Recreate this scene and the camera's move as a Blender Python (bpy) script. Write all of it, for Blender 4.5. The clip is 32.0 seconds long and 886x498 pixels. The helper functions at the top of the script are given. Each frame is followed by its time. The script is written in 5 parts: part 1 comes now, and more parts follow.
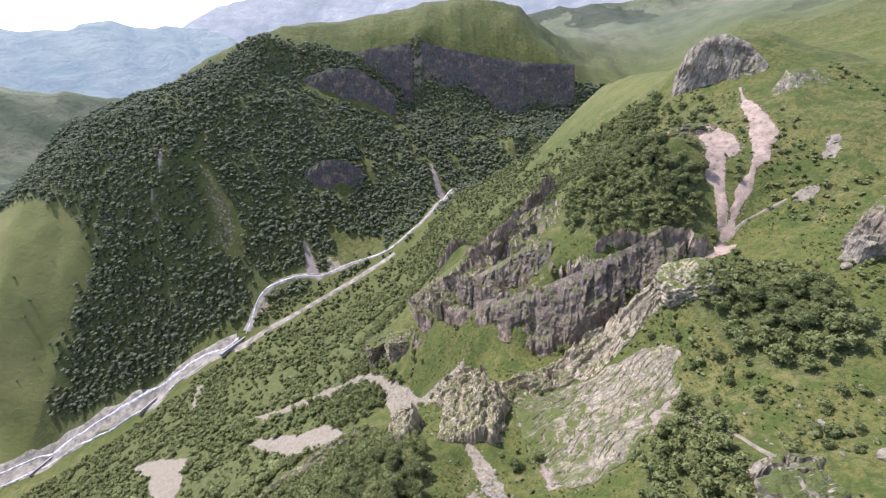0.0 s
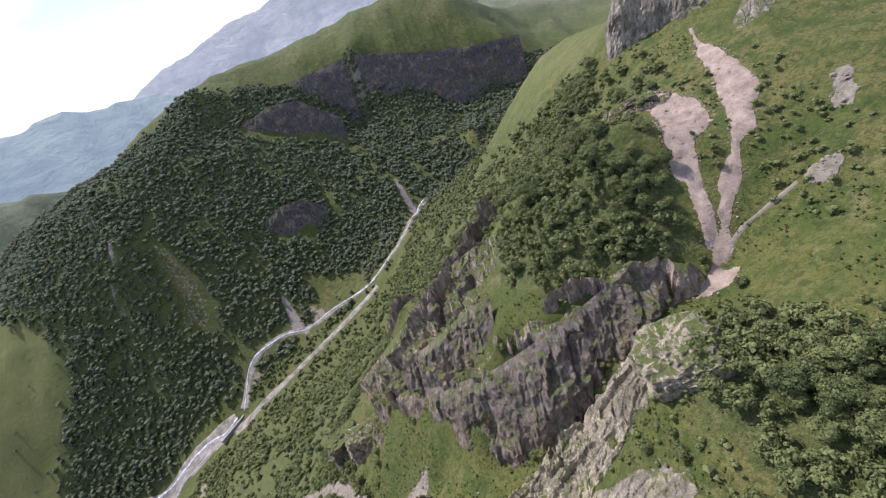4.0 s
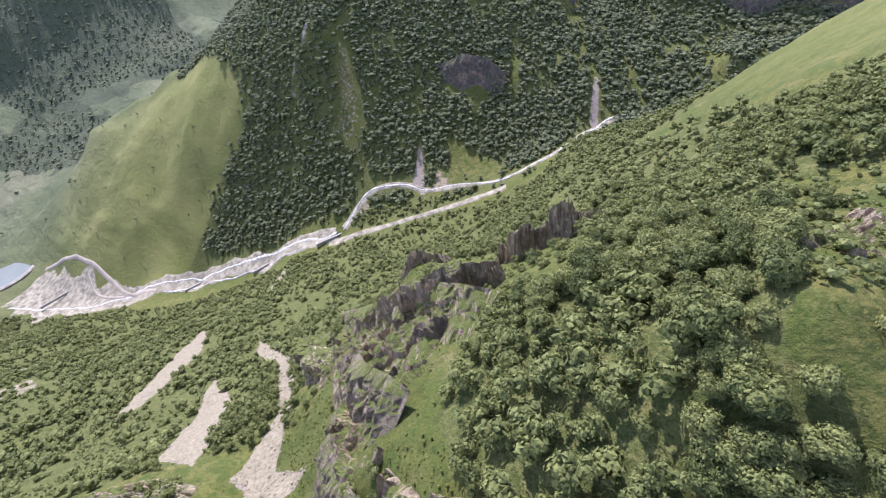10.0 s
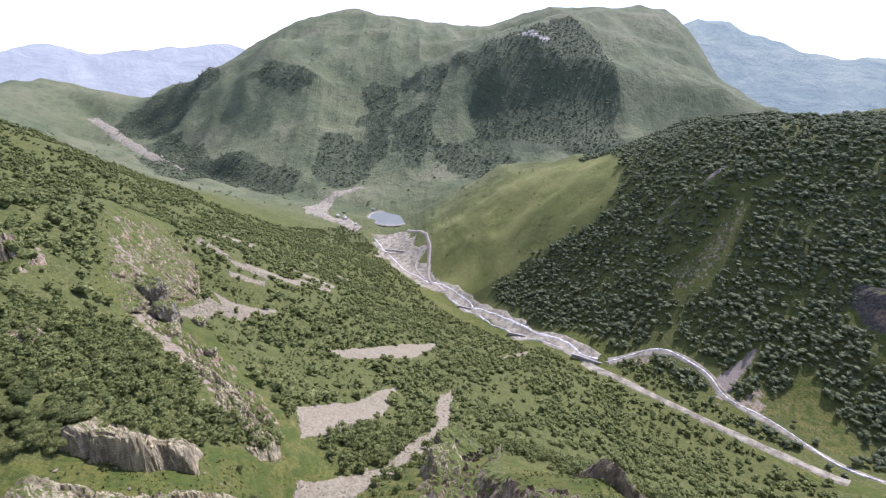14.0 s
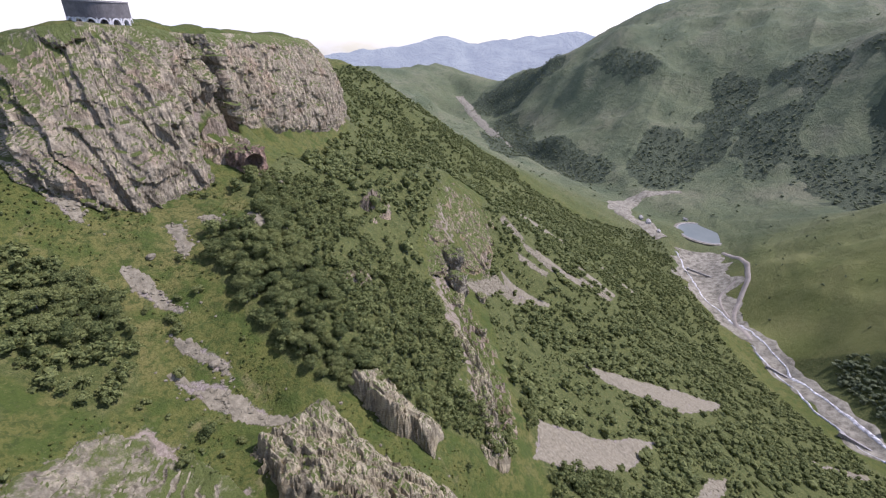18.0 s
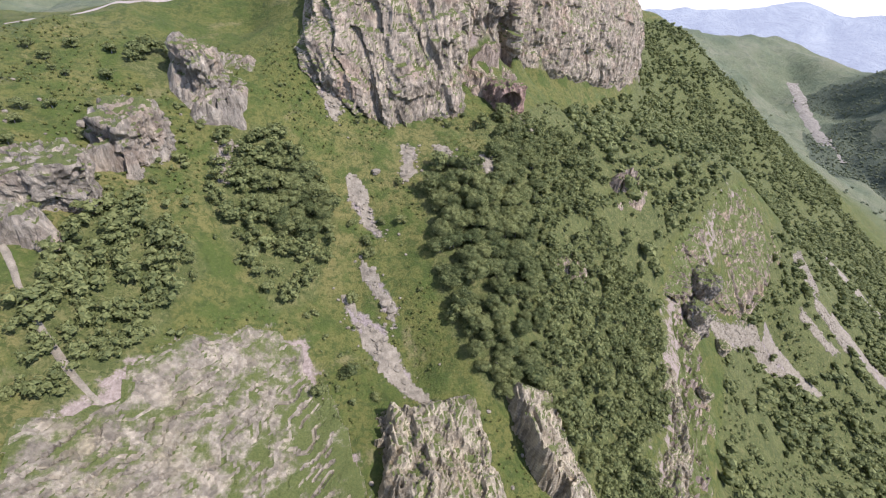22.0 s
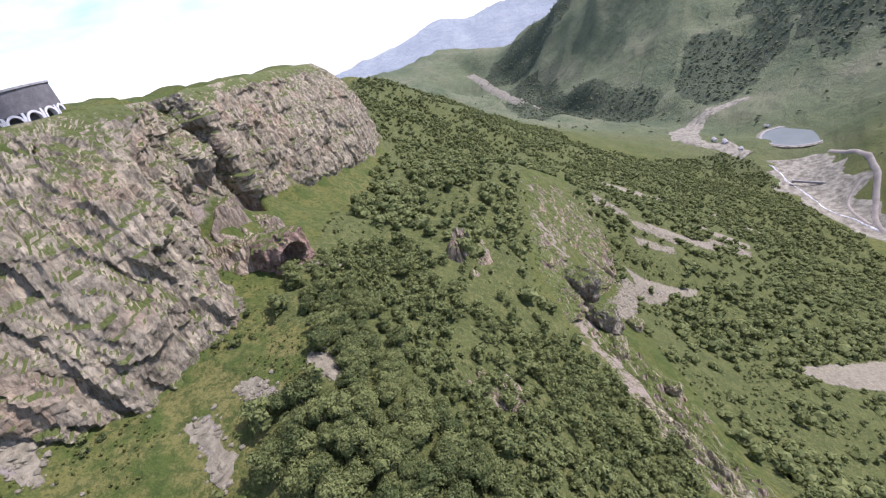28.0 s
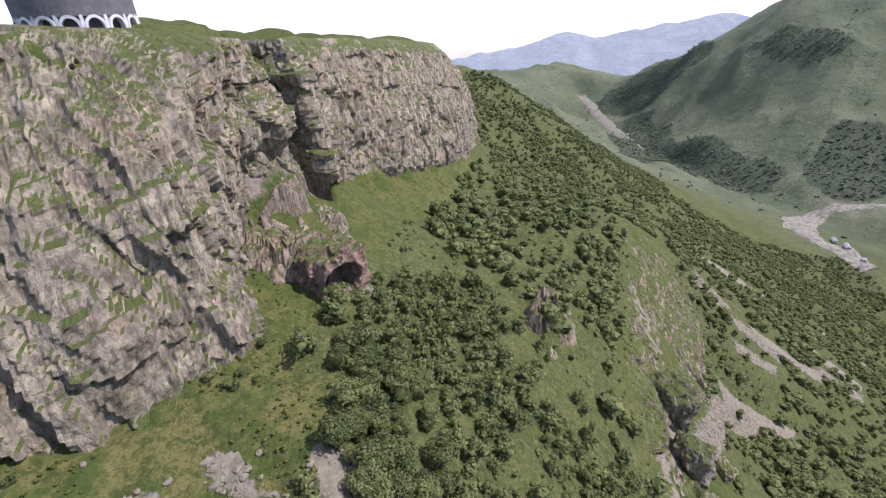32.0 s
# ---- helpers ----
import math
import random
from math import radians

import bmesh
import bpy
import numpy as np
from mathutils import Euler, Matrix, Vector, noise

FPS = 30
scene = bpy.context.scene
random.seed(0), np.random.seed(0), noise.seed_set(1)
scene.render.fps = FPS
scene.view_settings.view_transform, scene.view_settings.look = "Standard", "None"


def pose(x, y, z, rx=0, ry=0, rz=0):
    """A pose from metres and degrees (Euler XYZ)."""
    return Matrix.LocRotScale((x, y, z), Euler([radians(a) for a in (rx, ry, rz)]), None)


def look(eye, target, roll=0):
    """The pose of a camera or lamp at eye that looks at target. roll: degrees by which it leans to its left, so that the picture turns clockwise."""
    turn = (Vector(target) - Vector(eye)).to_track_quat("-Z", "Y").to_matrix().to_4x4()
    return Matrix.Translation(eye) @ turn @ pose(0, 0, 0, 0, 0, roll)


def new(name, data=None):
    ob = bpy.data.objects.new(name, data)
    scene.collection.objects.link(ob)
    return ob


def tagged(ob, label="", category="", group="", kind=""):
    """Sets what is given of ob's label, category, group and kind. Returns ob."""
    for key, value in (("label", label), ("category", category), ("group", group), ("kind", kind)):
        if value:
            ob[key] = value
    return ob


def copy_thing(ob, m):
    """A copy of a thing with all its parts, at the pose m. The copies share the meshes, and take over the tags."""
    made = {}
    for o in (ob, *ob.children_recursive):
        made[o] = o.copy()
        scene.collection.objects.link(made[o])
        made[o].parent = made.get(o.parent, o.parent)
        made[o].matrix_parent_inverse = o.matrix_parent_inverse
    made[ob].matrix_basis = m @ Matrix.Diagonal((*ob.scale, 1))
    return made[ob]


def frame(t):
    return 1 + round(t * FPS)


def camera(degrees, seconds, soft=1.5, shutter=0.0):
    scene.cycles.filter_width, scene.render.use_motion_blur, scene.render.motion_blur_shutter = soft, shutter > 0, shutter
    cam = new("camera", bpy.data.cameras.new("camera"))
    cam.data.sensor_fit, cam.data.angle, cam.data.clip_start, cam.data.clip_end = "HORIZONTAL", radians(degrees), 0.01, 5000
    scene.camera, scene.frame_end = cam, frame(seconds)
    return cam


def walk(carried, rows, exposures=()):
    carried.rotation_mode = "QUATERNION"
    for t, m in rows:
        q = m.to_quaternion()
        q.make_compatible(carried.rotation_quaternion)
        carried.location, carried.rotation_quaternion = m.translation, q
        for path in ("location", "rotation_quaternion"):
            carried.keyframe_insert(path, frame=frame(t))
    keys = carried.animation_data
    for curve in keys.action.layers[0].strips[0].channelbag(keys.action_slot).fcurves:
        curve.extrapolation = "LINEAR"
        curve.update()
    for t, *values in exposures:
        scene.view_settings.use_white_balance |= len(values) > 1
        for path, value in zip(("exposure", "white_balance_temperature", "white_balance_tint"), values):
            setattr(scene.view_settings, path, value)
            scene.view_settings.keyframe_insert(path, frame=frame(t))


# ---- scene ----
LENS = 91.0
cam = camera(LENS, 32.0, soft=1.25)

# seconds, place, yaw, pitch, roll
PATH = [
    (0.0, 0.98, -1.98, 3.24, 10.25, -30.49, -10.55),
    (0.5, 5.18, 9.07, -0.89, 6.45, -29.63, -11.99),
    (1.0, 9.29, 17.86, -3.63, 6.20, -30.09, -13.02),
    (1.5, 14.22, 27.00, -6.03, 6.99, -31.33, -16.29),
    (2.0, 18.98, 36.18, -8.41, 6.88, -32.72, -17.39),
    (2.5, 24.13, 46.12, -11.39, 5.68, -32.68, -20.22),
    (4.5, 44.51, 76.35, -9.23, 12.53, -29.91, -26.91),
    (5.0, 47.85, 86.67, -13.46, 15.29, -26.66, -23.82),
    (5.5, 50.24, 94.39, -13.21, 21.39, -26.51, -25.00),
    (6.0, 53.71, 103.97, -16.66, 21.74, -22.95, -24.74),
    (6.5, 55.96, 112.82, -18.36, 18.96, -25.11, -23.40),
    (7.0, 58.64, 121.35, -21.35, 18.62, -24.49, -25.81),
    (7.5, 60.75, 127.54, -23.38, 19.76, -20.88, -26.58),
    (8.0, 63.58, 134.60, -24.99, 25.24, -23.11, -27.31),
    (8.5, 65.16, 142.58, -27.98, 24.06, -25.84, -27.57),
    (9.0, 67.23, 150.55, -31.07, 23.06, -27.71, -30.02),
    (9.5, 68.43, 154.92, -30.82, 30.45, -32.30, -30.46),
    (10.0, 70.29, 160.38, -30.25, 41.34, -39.04, -13.45),
    (10.5, 71.48, 164.41, -31.37, 45.34, -37.31, -14.82),
    (11.0, 69.07, 171.69, -33.46, 43.94, -37.06, -7.66),
    (11.5, 64.34, 178.75, -36.61, 44.31, -36.18, 2.28),
    (12.0, 61.43, 182.31, -38.16, 53.42, -34.00, 3.98),
    (12.5, 57.67, 188.65, -40.68, 67.86, -34.71, 2.96),
    (13.0, 57.49, 191.20, -37.22, 76.29, -32.20, 2.54),
    (13.5, 52.88, 193.17, -38.25, 78.93, -26.40, 1.58),
    (14.0, 52.73, 194.96, -39.20, 83.04, -23.76, 5.26),
    (14.5, 50.23, 198.02, -38.45, 89.59, -23.51, 4.84),
    (15.0, 45.51, 199.80, -38.66, 98.26, -23.98, 6.13),
    (15.5, 42.50, 201.86, -34.96, 106.81, -23.97, 3.08),
    (17.5, 33.07, 191.94, -35.28, 120.07, -24.09, 2.24),
    (18.0, 29.28, 187.94, -36.95, 123.56, -28.08, 3.27),
    (18.5, 21.40, 188.16, -39.69, 129.74, -31.40, 3.28),
    (19.0, 18.15, 186.59, -40.49, 132.42, -34.09, 1.93),
    (19.5, 15.02, 183.56, -42.81, 133.49, -34.81, 1.96),
    (20.0, 12.74, 180.61, -44.84, 134.72, -35.03, 3.68),
    (20.5, 10.12, 176.96, -47.43, 139.80, -34.07, 1.19),
    (21.0, 7.69, 173.40, -48.82, 145.23, -33.32, -6.57),
    (21.5, 7.19, 169.56, -51.25, 153.59, -36.77, -0.10),
    (22.0, 5.15, 164.52, -48.61, 157.13, -35.72, 6.78),
    (22.5, 2.09, 160.95, -50.06, 153.83, -32.85, 3.44),
    (23.0, 0.08, 156.75, -53.18, 147.21, -33.03, 9.10),
    (23.5, -0.76, 150.66, -56.73, 143.31, -31.11, 14.84),
    (24.0, -0.50, 145.68, -54.59, 147.11, -30.65, 7.89),
    (24.5, -0.10, 139.26, -53.33, 157.66, -31.85, 6.12),
    (25.0, -0.27, 133.94, -52.97, 158.60, -31.95, -5.17),
    (25.5, -5.81, 131.08, -53.23, 148.78, -26.36, -14.89),
    (27.5, -20.27, 115.43, -50.56, 133.94, -29.48, -19.51),
    (28.0, -23.79, 116.36, -47.27, 131.58, -28.85, -16.73),
    (28.5, -27.08, 112.20, -46.41, 133.13, -27.78, -14.62),
    (29.0, -30.39, 108.63, -45.63, 132.67, -28.22, -6.82),
    (29.5, -34.27, 103.53, -44.40, 133.31, -29.00, 6.72),
    (30.0, -35.04, 99.28, -47.39, 130.16, -23.60, 6.22),
    (30.5, -40.35, 95.98, -44.07, 134.37, -28.41, 8.00),
    (31.0, -42.71, 89.69, -46.42, 140.39, -28.71, 14.41),
    (31.5, -45.67, 84.62, -46.75, 140.76, -32.37, 13.73),
    (32.0, -47.48, 83.65, -48.19, 139.63, -27.90, -2.54),
]


def gaze(x, y, z, yaw, pitch, roll):
    a, b = radians(yaw), radians(pitch)
    way = Vector((-math.sin(a) * math.cos(b), math.cos(a) * math.cos(b), math.sin(b)))
    eye = Vector((x, y, z))
    return look(eye, eye + way, roll)


# seconds, stops, kelvin, tint
LOOK = [(t, stops + 0.1, 5850, 29) for t, stops in ((0.0, 1.12), (2.5, 1.0), (4.5, 0.65), (9.0, 0.45), (10.0, 1.35), (11.0, 1.58), (13.0, 1.6), (14.0, 0.95), (15.5, 0.5), (18.0, 0.5), (20.0, 1.0), (23.0, 0.88), (25.5, 0.85), (28.0, 0.78), (30.0, 0.58), (32.0, 0.62))]
walk(cam, [(t, gaze(*p)) for t, *p in PATH], LOOK)

# ---------------------------------------------------------------- light
SUN_AZ, SUN_EL = 49.0, 53.0   # degrees left of +y, degrees up
world = bpy.data.worlds.new("sky")
scene.world = world
world.use_nodes = True
wn = world.node_tree
wn.nodes.clear()
sky = wn.nodes.new("ShaderNodeTexSky")
sky.sky_type = 'NISHITA'
sky.sun_disc = False
sky.sun_elevation = radians(SUN_EL)
sky.sun_rotation = radians(-SUN_AZ)
sky.altitude = 2200
sky.air_density = 1.0
sky.dust_density = 0.7
bg = wn.nodes.new("ShaderNodeBackground")
bg.inputs[1].default_value = 0.15
# thin white cloud veil
wtc = wn.nodes.new("ShaderNodeTexCoord")
wmap = wn.nodes.new("ShaderNodeMapping")
wmap.inputs["Scale"].default_value = (1.0, 1.0, 3.2)
wn.links.new(wtc.outputs["Generated"], wmap.inputs[0])
wcl = wn.nodes.new("ShaderNodeTexNoise")
wcl.inputs["Scale"].default_value, wcl.inputs["Detail"].default_value, wcl.inputs["Roughness"].default_value = 2.6, 8.0, 0.62
wn.links.new(wmap.outputs[0], wcl.inputs[0])
wrm = wn.nodes.new("ShaderNodeMapRange")
wrm.inputs[1].default_value, wrm.inputs[2].default_value, wrm.inputs[4].default_value = 0.44, 0.64, 0.9
wn.links.new(wcl.outputs["Fac"], wrm.inputs[0])
wmx = wn.nodes.new("ShaderNodeMix")
wmx.data_type = "RGBA"
wmx.inputs[7].default_value = (4.8, 5.0, 5.35, 1)
wn.links.new(wrm.outputs[0], wmx.inputs[0])
wdim = wn.nodes.new("ShaderNodeVectorMath")
wdim.operation = 'SCALE'
wdim.inputs[3].default_value = 0.95
wn.links.new(sky.outputs[0], wdim.inputs[0])
wn.links.new(wdim.outputs[0], wmx.inputs[6])
wout = wn.nodes.new("ShaderNodeOutputWorld")
wn.links.new(wmx.outputs[2], bg.inputs[0])
wn.links.new(bg.outputs[0], wout.inputs[0])

sun_data = bpy.data.lights.new("sun", "SUN")
sun_data.energy, sun_data.angle, sun_data.color = 3.6, radians(0.53), (1.0, 0.95, 0.865)
sun = new("sun", sun_data)
sun_way = Vector((-math.sin(radians(SUN_AZ)) * math.cos(radians(SUN_EL)), math.cos(radians(SUN_AZ)) * math.cos(radians(SUN_EL)), math.sin(radians(SUN_EL))))
sun.rotation_euler = sun_way.to_track_quat("Z", "Y").to_euler()
sun.location = (0, 0, 300)


# ---------------------------------------------------------------- materials
def mat_base(name, rough=0.9):
    m = bpy.data.materials.new(name)
    m.use_nodes = True
    nt = m.node_tree
    p = nt.nodes["Principled BSDF"]
    p.inputs["Roughness"].default_value = rough
    p.inputs["Specular IOR Level"].default_value = 0.2
    return m, nt, p


def n_noise(nt, scale, detail=6.0, rough=0.6, coord=None, distortion=0.0):
    n = nt.nodes.new("ShaderNodeTexNoise")
    n.inputs["Scale"].default_value = scale
    n.inputs["Detail"].default_value = detail
    n.inputs["Roughness"].default_value = rough
    n.inputs["Distortion"].default_value = distortion
    if coord is not None:
        nt.links.new(coord, n.inputs["Vector"])
    return n.outputs["Fac"]


def n_ramp(nt, fac, stops):
    r = nt.nodes.new("ShaderNodeValToRGB")
    els = r.color_ramp.elements
    while len(els) < len(stops):
        els.new(0.5)
    for e, (pos, col) in zip(els, stops):
        e.position = pos
        e.color = (*col, 1.0) if len(col) == 3 else col
    nt.links.new(fac, r.inputs[0])
    return r.outputs[0]


def n_mix(nt, fac, a, b, mode="MIX"):
    n = nt.nodes.new("ShaderNodeMix")
    n.data_type, n.blend_type = "RGBA", mode
    for sock, v in ((n.inputs[0], fac), (n.inputs[6], a), (n.inputs[7], b)):
        if isinstance(v, (int, float)):
            sock.default_value = v
        elif isinstance(v, tuple):
            sock.default_value = (*v, 1.0)
        else:
            nt.links.new(v, sock)
    return n.outputs[2]


def n_math(nt, op, a, b=0.0, clamp=False):
    n = nt.nodes.new("ShaderNodeMath")
    n.operation, n.use_clamp = op, clamp
    for sock, v in ((n.inputs[0], a), (n.inputs[1], b)):
        if isinstance(v, (int, float)):
            sock.default_value = v
        else:
            nt.links.new(v, sock)
    return n.outputs[0]


def n_step(nt, v, lo, hi):
    n = nt.nodes.new("ShaderNodeMapRange")
    n.interpolation_type = 'SMOOTHSTEP'
    nt.links.new(v, n.inputs[0])
    n.inputs[1].default_value, n.inputs[2].default_value = lo, hi
    return n.outputs[0]


def n_bump(nt, p, h, strength=0.5, dist=0.3):
    b = nt.nodes.new("ShaderNodeBump")
    b.inputs["Strength"].default_value, b.inputs["Distance"].default_value = strength, dist
    nt.links.new(h, b.inputs["Height"])
    nt.links.new(b.outputs[0], p.inputs["Normal"])


def n_pos(nt, scale=(1, 1, 1)):
    g = nt.nodes.new("ShaderNodeNewGeometry")
    mp = nt.nodes.new("ShaderNodeMapping")
    mp.inputs["Scale"].default_value = scale
    nt.links.new(g.outputs["Position"], mp.inputs[0])
    return mp.outputs[0]


def make_ground():
    m, nt, p = mat_base("meadow_ground", 0.95)
    pos = n_pos(nt)
    big = n_noise(nt, 0.012, 4, 0.55, pos)
    mid = n_noise(nt, 0.11, 6, 0.65, pos)
    fine = n_noise(nt, 1.3, 5, 0.7, pos)
    grass = n_ramp(nt, big, [(0.35, (0.082, 0.092, 0.021)), (0.5, (0.107, 0.110, 0.028)), (0.66, (0.142, 0.130, 0.042))])
    grass = n_mix(nt, n_step(nt, mid, 0.44, 0.62), grass, (0.058, 0.082, 0.016))
    grass = n_mix(nt, n_math(nt, 'MULTIPLY', n_step(nt, n_noise(nt, 0.45, 5, 0.7, pos, 0.6), 0.49, 0.60), 0.8), grass, (0.036, 0.054, 0.012))
    grass = n_mix(nt, n_math(nt, 'MULTIPLY', n_step(nt, n_noise(nt, 0.06, 7, 0.72, pos, 0.4), 0.57, 0.68), 0.6), grass, (0.190, 0.162, 0.075))
    grass = n_mix(nt, n_math(nt, 'MULTIPLY', n_step(nt, fine, 0.52, 0.72), 0.5), grass, (0.17, 0.158, 0.058))
    grass = n_mix(nt, n_math(nt, 'MULTIPLY', n_step(nt, n_noise(nt, 0.8, 4, 0.75, pos, 1.0), 0.47, 0.60), 0.65), grass, (0.046, 0.066, 0.013))
    cov = nt.nodes.new("ShaderNodeVertexColor")
    cov.layer_name = "cover"
    sep = nt.nodes.new("ShaderNodeSeparateColor")
    nt.links.new(cov.outputs[0], sep.inputs[0])
    wood = n_ramp(nt, mid, [(0.3, (0.046, 0.062, 0.016)), (0.6, (0.084, 0.098, 0.028))])
    wood = n_mix(nt, n_math(nt, 'MULTIPLY', n_step(nt, n_noise(nt, 0.5, 6, 0.75, pos, 0.8), 0.46, 0.62), 0.75), wood, (0.150, 0.145, 0.052))
    wood = n_mix(nt, n_math(nt, 'MULTIPLY', n_step(nt, n_noise(nt, 0.9, 5, 0.75, pos, 1.2), 0.50, 0.60), 0.7), wood, (0.026, 0.040, 0.010))
    rock = n_ramp(nt, fine, [(0.3, (0.15, 0.122, 0.092)), (0.55, (0.26, 0.216, 0.166)), (0.75, (0.36, 0.31, 0.245))])
    scree = n_ramp(nt, fine, [(0.3, (0.16, 0.135, 0.11)), (0.6, (0.26, 0.225, 0.185)), (0.8, (0.34, 0.30, 0.25))])
    # paler meadow grass, also lightened in colour to stand in for sun and haze
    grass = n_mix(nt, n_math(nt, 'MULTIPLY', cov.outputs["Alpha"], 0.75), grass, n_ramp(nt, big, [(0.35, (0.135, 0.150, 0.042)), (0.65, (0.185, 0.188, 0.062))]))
    jit = n_math(nt, 'MULTIPLY', n_math(nt, 'SUBTRACT', mid, 0.5), 1.0)
    col = n_mix(nt, n_step(nt, n_math(nt, 'ADD', sep.outputs[1], jit), 0.35, 0.6), grass, wood)
    g = nt.nodes.new("ShaderNodeNewGeometry")
    sx = nt.nodes.new("ShaderNodeSeparateXYZ")
    nt.links.new(g.outputs["Normal"], sx.inputs[0])
    steep = n_step(nt, n_math(nt, 'ADD', sx.outputs[2], n_math(nt, 'MULTIPLY', jit, 0.5)), 0.50, 0.36)
    col = n_mix(nt, steep, col, rock)
    jr = n_math(nt, 'MULTIPLY', n_math(nt, 'SUBTRACT', n_noise(nt, 0.22, 6, 0.7, pos), 0.5), 1.6)
    col = n_mix(nt, n_step(nt, n_math(nt, 'ADD', sep.outputs[2], jr), 0.42, 0.6), col, rock)
    col = n_mix(nt, n_step(nt, n_math(nt, 'ADD', sep.outputs[0], n_math(nt, 'MULTIPLY', jr, 0.7)), 0.42, 0.58), col, scree)
    # alpine pasture, heath and bare ground far off; haze is painted into their colours
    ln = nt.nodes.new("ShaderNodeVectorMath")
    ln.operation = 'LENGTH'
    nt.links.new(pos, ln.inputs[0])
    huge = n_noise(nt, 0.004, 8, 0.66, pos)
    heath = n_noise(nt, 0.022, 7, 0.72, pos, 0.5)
    hazed_alp = n_ramp(nt, huge, [(0.36, (0.086, 0.109, 0.058)), (0.5, (0.120, 0.139, 0.074)), (0.64, (0.155, 0.160, 0.096))])
    hazed_alp = n_mix(nt, n_math(nt, 'MULTIPLY', n_step(nt, heath, 0.48, 0.62), 0.6), hazed_alp, (0.078, 0.096, 0.056))
    hazed_alp = n_mix(nt, n_math(nt, 'MULTIPLY', n_step(nt, n_math(nt, 'ADD', sep.outputs[1], n_math(nt, 'MULTIPLY', n_math(nt, 'SUBTRACT', heath, 0.5), 1.2)), 0.4, 0.6), 0.9), hazed_alp, n_ramp(nt, heath, [(0.35, (0.042, 0.056, 0.034)), (0.65, (0.074, 0.090, 0.052))]))
    hazed_alp = n_mix(nt, n_step(nt, n_math(nt, 'ADD', sep.outputs[2], n_math(nt, 'MULTIPLY', n_math(nt, 'SUBTRACT', heath, 0.5), 1.6)), 0.5, 0.62), hazed_alp, (0.34, 0.32, 0.29))
    # the hazed colours take over with distance from the middle of the scene
    col = n_mix(nt, n_step(nt, ln.outputs["Value"], 1150.0, 1900.0), col, hazed_alp)
    mid = n_math(nt, 'ADD', mid, n_math(nt, 'MULTIPLY', heath, n_math(nt, 'MULTIPLY', n_step(nt, ln.outputs["Value"], 900.0, 1900.0), 8.0)))
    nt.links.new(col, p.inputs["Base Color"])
    n_bump(nt, p, n_math(nt, 'ADD', fine, n_math(nt, 'MULTIPLY', mid, 3.0)), 0.8, 0.7)
    return m


